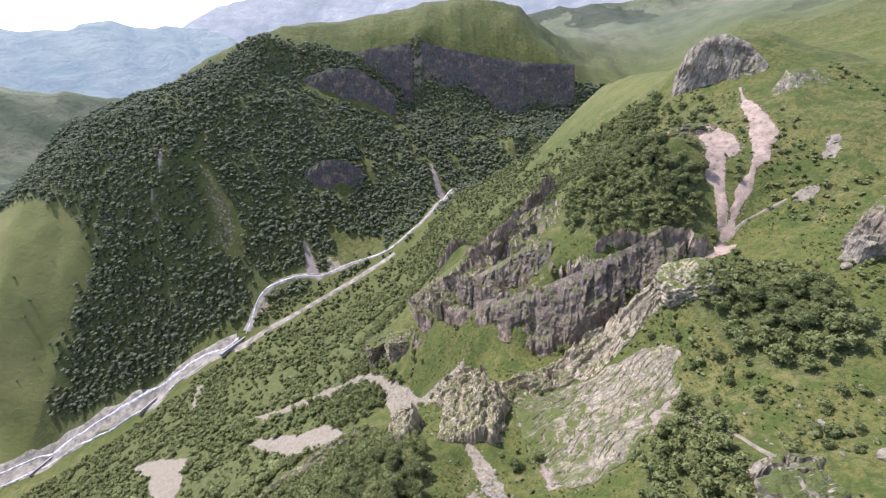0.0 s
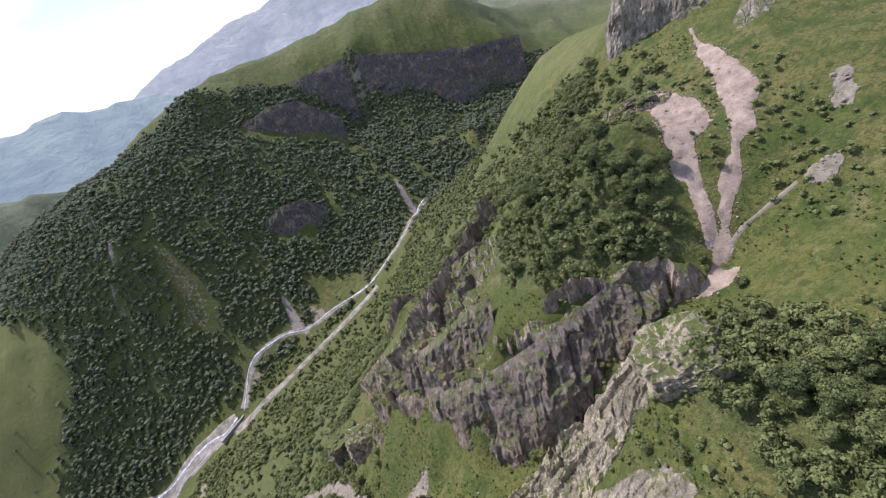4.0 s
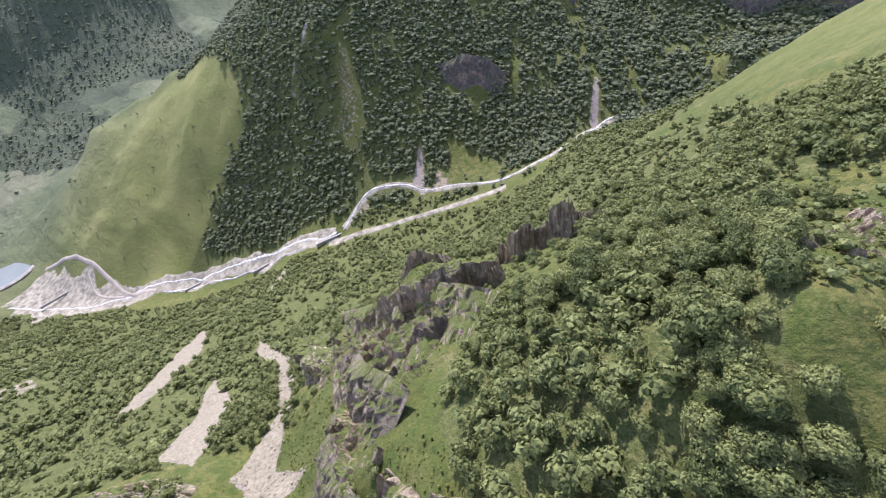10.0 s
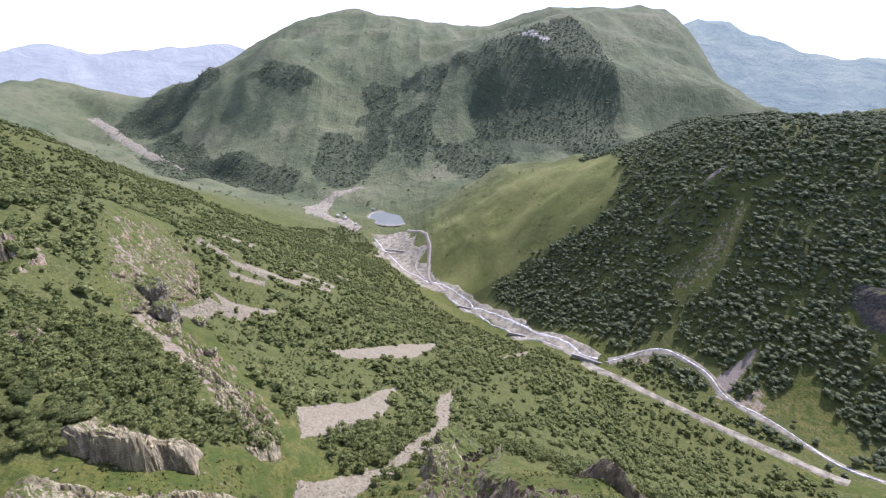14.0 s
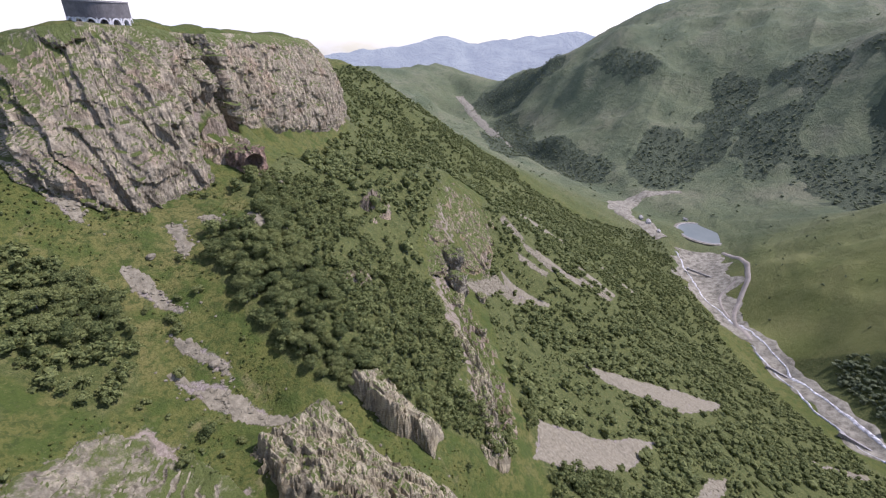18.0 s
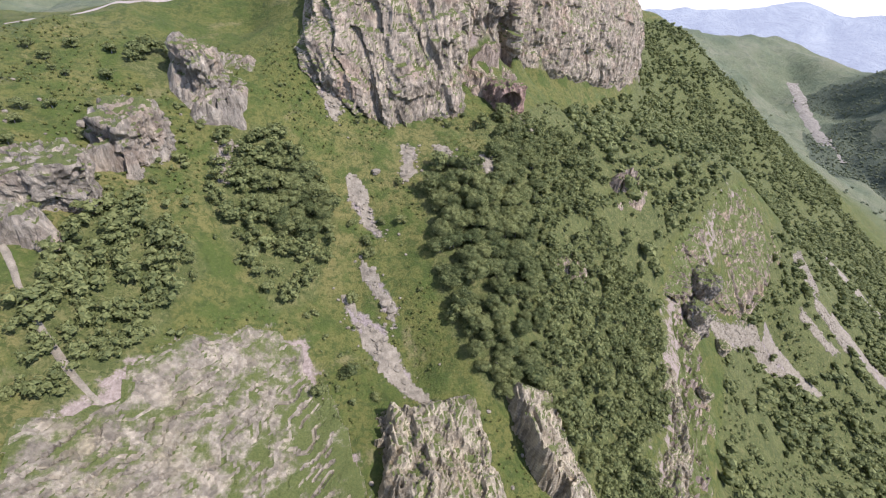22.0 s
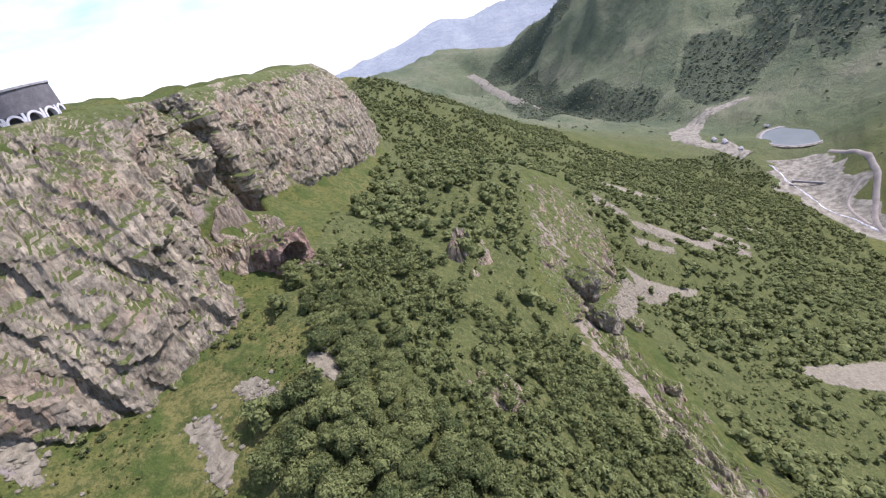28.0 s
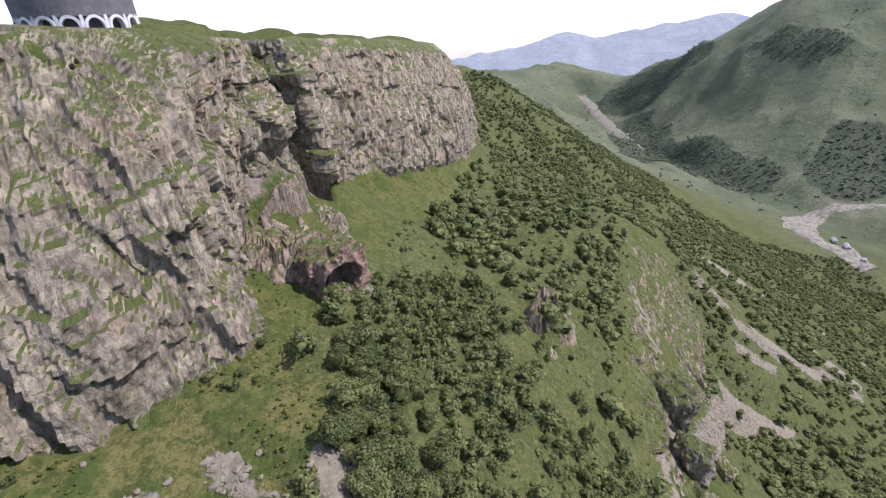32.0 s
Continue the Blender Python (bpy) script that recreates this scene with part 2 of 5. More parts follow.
def make_rock(name, dark, light, moss=0.35, warm=(0.30, 0.205, 0.135), strata=0.0, cracks=0.16):
    m, nt, p = mat_base(name, 0.92)
    pos = n_pos(nt)
    col_pos = n_pos(nt, (0.55, 0.55, 0.24))
    a = n_noise(nt, 0.9, 7, 0.65, col_pos)
    b = n_noise(nt, 0.07, 4, 0.6, pos)
    c = n_noise(nt, 3.0, 5, 0.7, pos)
    col = n_ramp(nt, a, [(0.28, dark), (0.5, tuple((x + y) / 2 for x, y in zip(dark, light))), (0.72, light)])
    col = n_mix(nt, n_math(nt, 'MULTIPLY', n_step(nt, b, 0.5, 0.68), 0.55), col, warm)
    col = n_mix(nt, n_math(nt, 'MULTIPLY', n_step(nt, c, 0.55, 0.75), 0.4), col, tuple(min(0.7, x * 1.35) for x in light))
    if strata:
        w = nt.nodes.new("ShaderNodeTexWave")
        w.wave_type, w.bands_direction = 'BANDS', 'Z'
        w.inputs["Scale"].default_value = strata
        w.inputs["Distortion"].default_value = 6
        w.inputs["Detail"].default_value = 4
        nt.links.new(pos, w.inputs[0])
        col = n_mix(nt, n_math(nt, 'MULTIPLY', w.outputs["Fac"], 0.35), col, dark)
    vo = nt.nodes.new("ShaderNodeTexVoronoi")
    vo.feature = 'DISTANCE_TO_EDGE'
    vo.inputs["Scale"].default_value = 1.0
    warp = nt.nodes.new("ShaderNodeVectorMath")
    warp.operation = 'ADD'
    nt.links.new(n_pos(nt, (0.5, 0.5, 0.16)), warp.inputs[0])
    wn2 = nt.nodes.new("ShaderNodeTexNoise")
    wn2.inputs["Scale"].default_value, wn2.inputs["Detail"].default_value = 0.35, 5.0
    nt.links.new(pos, wn2.inputs["Vector"])
    nt.links.new(wn2.outputs["Color"], warp.inputs[1])
    nt.links.new(warp.outputs[0], vo.inputs["Vector"])
    crack = n_step(nt, vo.outputs["Distance"], 0.07, 0.0)
    col = n_mix(nt, n_math(nt, 'MULTIPLY', crack, cracks), col, tuple(0.5 * k for k in dark))
    for size, amount in ((0.9, 0.42), (2.6, 0.34)):
        cell = nt.nodes.new("ShaderNodeTexVoronoi")
        cell.inputs["Scale"].default_value = size
        nt.links.new(warp.outputs[0], cell.inputs["Vector"])
        one = nt.nodes.new("ShaderNodeSeparateColor")
        nt.links.new(cell.outputs["Color"], one.inputs[0])
        col = n_mix(nt, amount, col, n_ramp(nt, one.outputs[0], [(0.1, (0.42, 0.40, 0.38)), (0.55, (1.0, 1.0, 1.0)), (0.95, (1.45, 1.42, 1.36))]), "MULTIPLY")
    g = nt.nodes.new("ShaderNodeNewGeometry")
    sx = nt.nodes.new("ShaderNodeSeparateXYZ")
    nt.links.new(g.outputs["Normal"], sx.inputs[0])
    up = n_math(nt, 'ADD', sx.outputs[2], n_math(nt, 'MULTIPLY', n_math(nt, 'SUBTRACT', n_noise(nt, 0.25, 6, 0.7, pos), 0.5), 0.95))
    grass = n_ramp(nt, c, [(0.3, (0.055, 0.085, 0.02)), (0.7, (0.14, 0.15, 0.045))])
    col = n_mix(nt, n_step(nt, up, 1.0 - moss, 1.18 - moss), col, grass)
    nt.links.new(col, p.inputs["Base Color"])
    n_bump(nt, p, n_math(nt, 'SUBTRACT', n_math(nt, 'ADD', n_math(nt, 'MULTIPLY', a, 2.0), c), n_math(nt, 'MULTIPLY', crack, cracks)), 0.9, 0.6)
    return m


def make_leaf(name, dark, light, random_from="island"):
    m, nt, p = mat_base(name, 0.75)
    g = nt.nodes.new("ShaderNodeNewGeometry")
    oi = nt.nodes.new("ShaderNodeObjectInfo")
    pos = n_pos(nt)
    big = n_noise(nt, 0.05, 3, 0.6, pos)
    r = n_math(nt, 'ADD', n_math(nt, 'MULTIPLY', g.outputs["Random Per Island"], 0.5), n_math(nt, 'MULTIPLY', big, 0.5))
    if random_from == "object":
        r = n_math(nt, 'ADD', n_math(nt, 'MULTIPLY', oi.outputs["Random"], 0.45), n_math(nt, 'MULTIPLY', g.outputs["Random Per Island"], 0.55))
    col = n_ramp(nt, r, [(0.15, dark), (0.8, light)])
    nt.links.new(col, p.inputs["Base Color"])
    tr = nt.nodes.new("ShaderNodeBsdfTranslucent")
    nt.links.new(col, tr.inputs[0])
    mx = nt.nodes.new("ShaderNodeMixShader")
    mx.inputs[0].default_value = 0.35
    out = nt.nodes["Material Output"]
    nt.links.new(p.outputs[0], mx.inputs[1])
    nt.links.new(tr.outputs[0], mx.inputs[2])
    nt.links.new(mx.outputs[0], out.inputs[0])
    return m


def make_plain(name, a, b, scale=0.5, rough=0.9, bump=0.3, stops=(0.35, 0.65)):
    m, nt, p = mat_base(name, rough)
    pos = n_pos(nt)
    f = n_noise(nt, scale, 6, 0.65, pos)
    f2 = n_noise(nt, scale * 9, 4, 0.6, pos)
    s = n_math(nt, 'ADD', n_math(nt, 'MULTIPLY', f, 0.65), n_math(nt, 'MULTIPLY', f2, 0.35))
    nt.links.new(n_ramp(nt, s, [(stops[0], a), (stops[1], b)]), p.inputs["Base Color"])
    if bump:
        n_bump(nt, p, f2, bump, 0.2)
    return m


M_ground = make_ground()
M_rock = make_rock("grey_basalt", (0.12, 0.107, 0.076), (0.40, 0.362, 0.264), 0.34, (0.29, 0.222, 0.145))
# darker than grey_basalt: the gorge wall's shade is put into this colour
M_dark = make_rock("dark_shaded_basalt", (0.075, 0.064, 0.049), (0.26, 0.220, 0.165), 0.3, (0.24, 0.18, 0.115))
M_mesa = make_rock("mesa_basalt", (0.12, 0.106, 0.074), (0.47, 0.408, 0.286), 0.38, (0.37, 0.27, 0.18))
M_bluff = make_rock("ochre_bluff_rock", (0.13, 0.105, 0.072), (0.42, 0.345, 0.25), 0.46, (0.30, 0.225, 0.115))
M_crag = make_rock("brown_weathered_crag", (0.11, 0.088, 0.060), (0.44, 0.365, 0.262), 0.36, (0.29, 0.22, 0.12), 0.0, 0.3)
M_pale = make_rock("pale_layered_rock", (0.18, 0.156, 0.100), (0.50, 0.448, 0.300), 0.24, (0.34, 0.285, 0.17), 0.35, 0.12)
M_cave = make_rock("reddish_hollow_rock", (0.14, 0.095, 0.070), (0.38, 0.275, 0.205), 0.36, (0.33, 0.21, 0.145), 0.0, 0.2)
M_slab = make_rock("weathered_slab_rock", (0.15, 0.132, 0.090), (0.41, 0.370, 0.260), 0.24, (0.24, 0.215, 0.11), 0.35, 0.1)
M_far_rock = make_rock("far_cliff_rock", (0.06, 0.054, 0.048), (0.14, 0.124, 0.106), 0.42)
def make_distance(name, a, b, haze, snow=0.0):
    """Mountains so far off that the haze before them is painted in as emission."""
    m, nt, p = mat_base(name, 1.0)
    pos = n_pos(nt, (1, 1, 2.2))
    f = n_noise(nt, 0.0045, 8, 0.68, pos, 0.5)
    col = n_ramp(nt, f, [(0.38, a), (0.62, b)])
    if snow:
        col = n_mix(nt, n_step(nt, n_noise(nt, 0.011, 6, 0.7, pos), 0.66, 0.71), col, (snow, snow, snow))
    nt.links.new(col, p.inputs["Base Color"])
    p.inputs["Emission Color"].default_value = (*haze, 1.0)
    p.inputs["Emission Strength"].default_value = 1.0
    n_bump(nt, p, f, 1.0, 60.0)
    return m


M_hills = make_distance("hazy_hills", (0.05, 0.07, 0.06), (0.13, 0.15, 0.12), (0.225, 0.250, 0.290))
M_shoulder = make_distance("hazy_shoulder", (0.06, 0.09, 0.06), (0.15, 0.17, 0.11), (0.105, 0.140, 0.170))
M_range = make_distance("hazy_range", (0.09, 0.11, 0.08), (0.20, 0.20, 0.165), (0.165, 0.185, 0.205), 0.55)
M_leaf = make_leaf("birch_leaves", (0.060, 0.084, 0.027), (0.228, 0.250, 0.086), "object")
M_leaf_s = make_leaf("birch_canopy", (0.060, 0.084, 0.027), (0.228, 0.250, 0.086))
# far leaves lightened and greyed in colour to stand in for haze
M_leaf_haze = make_leaf("hazed_far_canopy", (0.104, 0.132, 0.070), (0.182, 0.205, 0.108))
M_herb = make_leaf("meadow_herb_leaves", (0.062, 0.086, 0.018), (0.155, 0.158, 0.042))
M_bark = make_plain("birch_bark", (0.12, 0.1, 0.08), (0.4, 0.37, 0.33), 2.0)
M_gravel = make_plain("river_gravel", (0.108, 0.098, 0.072), (0.31, 0.290, 0.220), 0.09, 0.9, 0.3, (0.40, 0.60))
M_scree = make_plain("scree_stones", (0.11, 0.097, 0.065), (0.285, 0.256, 0.178), 0.6, 0.9, 0.8)
M_red = make_plain("pink_scree", (0.15, 0.114, 0.080), (0.385, 0.308, 0.222), 0.3, 0.9, 0.8)
M_foam = make_plain("white_water", (0.24, 0.235, 0.225), (0.80, 0.80, 0.78), 0.22, 0.4, 0.3, (0.45, 0.60))
M_road = make_plain("dirt_road", (0.21, 0.185, 0.15), (0.33, 0.295, 0.245), 0.08)
M_pond = make_plain("pond_water", (0.13, 0.15, 0.135), (0.17, 0.19, 0.17), 0.02, 0.3, 0.0)
M_conc = make_plain("weathered_concrete", (0.2, 0.19, 0.18), (0.4, 0.385, 0.36), 0.5)
M_conc_dark = make_plain("dark_stone_drum", (0.1, 0.095, 0.092), (0.19, 0.18, 0.172), 0.4)
M_white = make_plain("whitewashed_arch", (0.5, 0.49, 0.46), (0.75, 0.74, 0.71), 0.8)


# ---------------------------------------------------------------- noise
def lattice(ix, iy, seed):
    h = (ix * 374761393 + iy * 668265263 + seed * 974711) & 0xFFFFFFFF
    h = ((h ^ (h >> 13)) * 1274126177) & 0xFFFFFFFF
    return ((h ^ (h >> 16)) & 0xFFFF) / 65535.0


def vnoise(x, y, seed=0):
    x, y = np.asarray(x, float), np.asarray(y, float)
    ix, iy = np.floor(x).astype(np.int64), np.floor(y).astype(np.int64)
    fx, fy = x - ix, y - iy
    fx, fy = fx * fx * (3 - 2 * fx), fy * fy * (3 - 2 * fy)
    a, b = lattice(ix, iy, seed), lattice(ix + 1, iy, seed)
    c, d = lattice(ix, iy + 1, seed), lattice(ix + 1, iy + 1, seed)
    return (a + (b - a) * fx) * (1 - fy) + (c + (d - c) * fx) * fy - 0.5


def fbm(x, y, size, octaves=5, seed=0, gain=0.5):
    total, amp, s = 0.0, 1.0, 1.0 / size
    for o in range(octaves):
        total = total + amp * vnoise(np.asarray(x) * s + 17.3 * o, np.asarray(y) * s - 9.1 * o, seed + o)
        amp, s = amp * gain, s * 2.03
    return total


def ridged(x, y, size, octaves=4, seed=0):
    total, amp, s = 0.0, 1.0, 1.0 / size
    for o in range(octaves):
        total = total + amp * (0.5 - 2 * np.abs(vnoise(np.asarray(x) * s, np.asarray(y) * s, seed + o)))
        amp, s = amp * 0.5, s * 2.1
    return total


# ---------------------------------------------------------------- the lie of the land
RIVER = [(520, 1500, -240), (330, 1060, -300), (200, 930, -325), (60, 872, -342), (-40, 848, -350), (-122, 798, -359), (-230, 700, -378), (-345, 607, -399),
         (-449, 504, -444), (-600, 440, -500), (-777, 373, -554), (-964, 289, -600), (-1200, 200, -612), (-1460, 165, -600), (-1950, -520, -665), (-2350, -1000, -700), (-2800, -1450, -690), (-3150, -1850, -610)]
RIM = [(-12, -60, -58), (-22, -46, -55), (-49, -35, -50), (-75, -44, -51), (-101, -60, -54), (-114, -88, -54), (-200, -145, -60), (-326, -240, -72), (-338, -300, -76), (-345, -420, -86)]
FOOT = [(12, -38, -84), (-1, -8, -92), (-14, -4, -99), (-37, -1, -110), (-59, -3, -107), (-70, -23, -97), (-78, -37, -91), (-102, -50, -92), (-122, -74, -98), (-140, -97, -109), (-200, -116, -122),
        (-280, -162, -140), (-345, -206, -154), (-480, -300, -196)]
PLATEAU = [(-60, -58, -47), (-75, -95, -51), (-120, -130, -56), (-35, -75, -52), (-100, -200, -60), (60, -220, -110), (-250, -420, -92), (-230, -230, -66), (-100, -112, -54), (-135, -137, -56), (-158, -152, -58), (-185, -178, -61), (-210, -190, -63), (-290, -255, -70), (-160, -205, -61), (-200, -255, -67), (-260, -300, -73), (100, -450, -165), (300, -100, -115), (300, -800, -235), (150, -60, -100), (30, -110, -84), (11, -57, -72), (30, -52, -76), (49, -47, -79), (100, -10, -86), (-500, -900, -170),
           (8, -62, -68), (454, -2288, -480), (-1200, -1300, -250), (-700, -520, -150), (1500, -1500, -420), (1500, 0, 20)]
EAST = [(98, -115, -98), (68, -20, -80), (16, 1, -97), (42, 34, -104), (76, 45, -95), (118, 84, -97), (126, 127, -92), (203, 217, -66), (300, 200, -105), (170, 60, -86), (243, 277, -84), (277, 314, -100), (210, 240, -68)]
HILL = [(137, 293, -48), (131, 286, -70), (166, 307, -50), (191, 262, -62), (105, 222, -80), (128, 233, -70), (92, 168, -112), (83, 213, -73), (119, 440, -97),
        (116, 500, -110), (62, 520, -176), (85, 690, -236), (-70, 540, -245), (60, 330, -120), (300, 420, -115)]
GORGE = [(64, 174, -105), (38, 172, -117), (14, 176, -131), (-8, 190, -146), (62, 160, -124), (36, 156, -145), (8, 154, -159), (-25, 168, -178), (2, 256, -141), (-38, 263, -155),
         (-23, 283, -163), (-103, 293, -234), (-61, 163, -205), (20, 300, -150), (-30, 350, -190), (230, 660, -262), (330, 600, -200), (200, 800, -312), (180, 560, -190)]
BENCH = [(9, 102, -145), (-12, 122, -148), (-30, 150, -168), (11, 81, -138), (32, 128, -147), (68, 139, -106), (60, 100, -120), (45, 62, -112), (-22, 92, -148), (-17, 47, -126),
         (-48, 86, -136), (-64, 127, -170), (-37, 148, -165), (-60, 40, -114), (-92, -14, -106), (-40, 18, -112)]
SPUR = [ (-182, 78, -207), (-142, 113, -207), (-150, 44, -166), (-174, 30, -164), (-205, 12, -162), (-232, -2, -158), (-262, -16, -159), (-296, -28, -164), (-210, -30, -140), (-168, 56, -184), (-195, 49, -198), (-216, 47, -205), (-249, 45, -221), (-290, 26, -220), (-335, 4, -216), (-120, 60, -160), (-330, -60, -175), (-396, -70, -215), (-160, 10, -140)]
LOWER = [(-238, 254, -311), (-172, 171, -256), (-222, 203, -286), (-278, 197, -305), (-437, 269, -402), (-462, 398, -432), (-330, 110, -290), (-280, 60, -262), (-450, 52, -298), (-567, 16, -330),
         (-860, 150, -505), (-700, 300, -528), (-850, -300, -335), (-600, -150, -300), (-956, 100, -535), (-1150, -100, -540), (-300, 420, -372), (-260, 490, -398), (-170, 570, -374), (-100, 430, -290), (-1300, -300, -520)]
ACROSS = [(-1300, 545, -348), (-1382, 534, -365), (-1142, 681, -276), (-897, 731, -192), (-722, 975, -92), (-938, 886, -134), (-608, 711, -186), (-620, 660, -264), (-740, 800, -116),
          (-860, 540, -330), (-1100, 400, -480), (-494, 1038, -28), (-172, 1133, -95), (155, 1150, -195), (-470, 1015, -100), (23, 1066, -270), (160, 1102, -287), (-200, 1075, -250), (0, 1150, -160), (100, 1155, -185),
          (-209, 1330, -32), (-60, 1350, -38), (84, 1350, -80), (-340, 1290, -30), (-435, 1240, -26), (-512, 1148, -20), (-300, 1180, -62), (-100, 1215, -78), (60, 1230, -110), (170, 1290, -200), (260, 1330, -250), (-2, 1800, -210), (-477, 1700, -190), (-144, 837, -322), (-400, 750, -290), (-1150, 1050, -330), (-1300, 850, -350), (-1242, 1425, -330), (-400, 2200, -200), (-300, 930, -230), (30, 920, -290)]
FAR = [(1115, 1656, -150), (600, 1250, -200), (300, 1900, -230), (500, 2600, -300), (-2469, 869, 20), (-2804, -724, -260), (-1700, 500, -520), (-1850, 100, -596), (-2142, -279, -590), (-1600, 850, -440),
       (-2480, -780, -545), (-2680, -1030, -520), (-2280, -540, -585), (-1900, -250, -640), (-1986, -640, -672), (-3000, -2150, -490), (-3500, -2350, -450), (-2550, -1900, -540), (-1500, -950, -440), (-2100, -1500, -520), (-3300, -1300, -420), (-2700, 200, -250), (-3050, 1000, 0), (-2736, 1125, 150), (-2650, 800, 60), (-2560, 480, -90), (-2300, 500, -330), (-1900, 1500, -430), (-1500, 2100, -400), (-2500, 1700, 20), (-700, 2900, -150), (454, -2288, -480)] + [(-1462 + 96 * math.cos(k), 172 + 96 * math.sin(k), -598) for k in range(6)]
CHIMNEY = [(-106, -50), (-94, -76)]   # narrow cleft in the plateau cliff
# the far skyline: degrees left of +y, degrees up
SKYLINE = [(-60, 0.5), (-34, -3.3), (-26, -4.5), (-21, -6.2), (-18, -9.0), (-10, -9.0), (0, -6.0), (12, -3.5), (26, -2.0), (33, -4.5), (40, -6.0), (48, -5.0), (53, -1.0), (57, 4.2), (60, 6.6), (63, 6.0),
           (67, 5.8), (71, 5.6), (75, 5.2), (81, 3.6), (90, 3.2), (95, 3.5), (99, 2.7), (103.5, 0.9), (106.5, -1.0), (109, -3.2), (112, -5.0), (117, -7.2), (120, -6.4), (134, -6.4), (150, -6.5), (175, -9.0), (202, -9.0), (225, -4), (240, 0), (270, 1)]


def line_points(pts, step):
    out = [np.array(pts[0], float)]
    for a, b in zip(pts, pts[1:]):
        a, b = np.array(a, float), np.array(b, float)
        n = max(1, int(np.linalg.norm(b[:2] - a[:2]) / step))
        out += [a + (b - a) * (i + 1) / n for i in range(n)]
    return np.array(out)


def ring_points():
    out = []
    for az in np.arange(-60, 271, 2.5):
        el = float(np.interp(az, [q[0] for q in SKYLINE], [q[1] for q in SKYLINE]))
        a = radians(az)
        for dist, drop in ((3900, 0), (4650, 260)):
            out.append((-math.sin(a) * dist, 120 + math.cos(a) * dist, -40 + 3900 * math.tan(radians(el)) - drop))
    return out


KNOTS = np.concatenate([line_points(RIVER, 120), line_points(RIM, 25), line_points(FOOT, 25)]
                       + [np.array(g, float) for g in (ring_points(), PLATEAU, EAST, HILL, GORGE, BENCH, SPUR, LOWER, ACROSS, FAR)])
_d = np.linalg.norm(KNOTS[:, None, :2] - KNOTS[None, :, :2], axis=-1)
_n = len(KNOTS)
_A = np.zeros((_n + 3, _n + 3))
_A[:_n, :_n] = -_d - np.eye(_n) * 0.5
_A[:_n, _n:] = np.column_stack([np.ones(_n), KNOTS[:, :2] / 1000])
_A[_n:, :_n] = _A[:_n, _n:].T
WEIGHTS = np.linalg.solve(_A, np.r_[KNOTS[:, 2], 0, 0, 0])


def seg_dist(x, y, pts):
    """Distance in plan to a polyline, and how far along it (0 to 1)."""
    best, along = np.full(np.shape(x), 1e9), np.zeros(np.shape(x))
    n = len(pts) - 1
    for i in range(n):
        ax, ay = pts[i][:2]
        bx, by = pts[i + 1][:2]
        dx, dy = bx - ax, by - ay
        s = np.clip(((x - ax) * dx + (y - ay) * dy) / (dx * dx + dy * dy + 1e-9), 0, 1)
        d = np.hypot(x - ax - s * dx, y - ay - s * dy)
        m = d < best
        best, along = np.where(m, d, best), np.where(m, (i + s) / n, along)
    return best, along


def smooth(v, lo, hi):
    s = np.clip((v - lo) / (hi - lo), 0, 1)
    return s * s * (3 - 2 * s)


def land(x, y):
    x, y = np.atleast_1d(np.asarray(x, float)), np.atleast_1d(np.asarray(y, float))
    z = np.empty(x.shape)
    for i in range(0, len(x), 20000):
        s = slice(i, i + 20000)
        d = np.hypot(x[s, None] - KNOTS[None, :, 0], y[s, None] - KNOTS[None, :, 1])
        z[s] = -d @ WEIGHTS[:_n] + WEIGHTS[_n] + WEIGHTS[_n + 1] * x[s] / 1000 + WEIGHTS[_n + 2] * y[s] / 1000
    far = np.hypot(x + 60, y - 130)
    river, _ = seg_dist(x, y, RIVER)
    rim, _ = seg_dist(x, y, RIM)
    top = 1 - 0.9 * smooth(np.interp(-x, [12, 49, 101, 114, 200, 326, 345], [-60, -35, -60, -88, -145, -240, -420]) - y, 0, 50) * smooth(x, -700, -420) * smooth(-x, -20, 20)
    calm = top * smooth(river, 15, 120) * smooth(far, 250, 900)
    z = z + calm * ridged(x, y, 120, 2, 33) * 10 * smooth(far, 480, 700) * (1 - smooth(far, 1300, 1800))
    z = z + calm * (ridged(x, y, 260, 4, 5) * 18 * (1 - smooth(far, 1100, 1800)) + ridged(x, y, 420, 3, 5) * 42 * smooth(far, 1100, 1900) + ridged(x, y, 880, 3, 15) * 125 * smooth(far, 1500, 2500) * (1 - 0.7 * smooth(far, 3300, 3900)))
    z = z + fbm(x, y, 40, 4, 2) * 5.0 * top * smooth(river, 32, 90) * smooth(rim, 8, 40) + fbm(x, y, 9, 3, 8) * 1.1 * smooth(river, 32, 80)
    chimney, _ = seg_dist(x, y, CHIMNEY)
    return z - 26 * (1 - smooth(chimney, 2.2, 5.5))


def mesh_of(name, verts, faces, material, smooth_faces=False):
    me = bpy.data.meshes.new(name)
    verts = np.asarray(verts, np.float32)
    faces = np.asarray(faces, np.int32)
    k = faces.shape[1]
    me.vertices.add(len(verts))
    me.vertices.foreach_set("co", verts.ravel())
    me.loops.add(faces.size)
    me.loops.foreach_set("vertex_index", faces.ravel())
    me.polygons.add(len(faces))
    me.polygons.foreach_set("loop_start", np.arange(0, faces.size, k, dtype=np.int32))
    me.polygons.foreach_set("use_smooth", np.full(len(faces), smooth_faces))
    me.update(calc_edges=True)
    me.validate()
    if material is not None:
        me.materials.append(material)
    return me


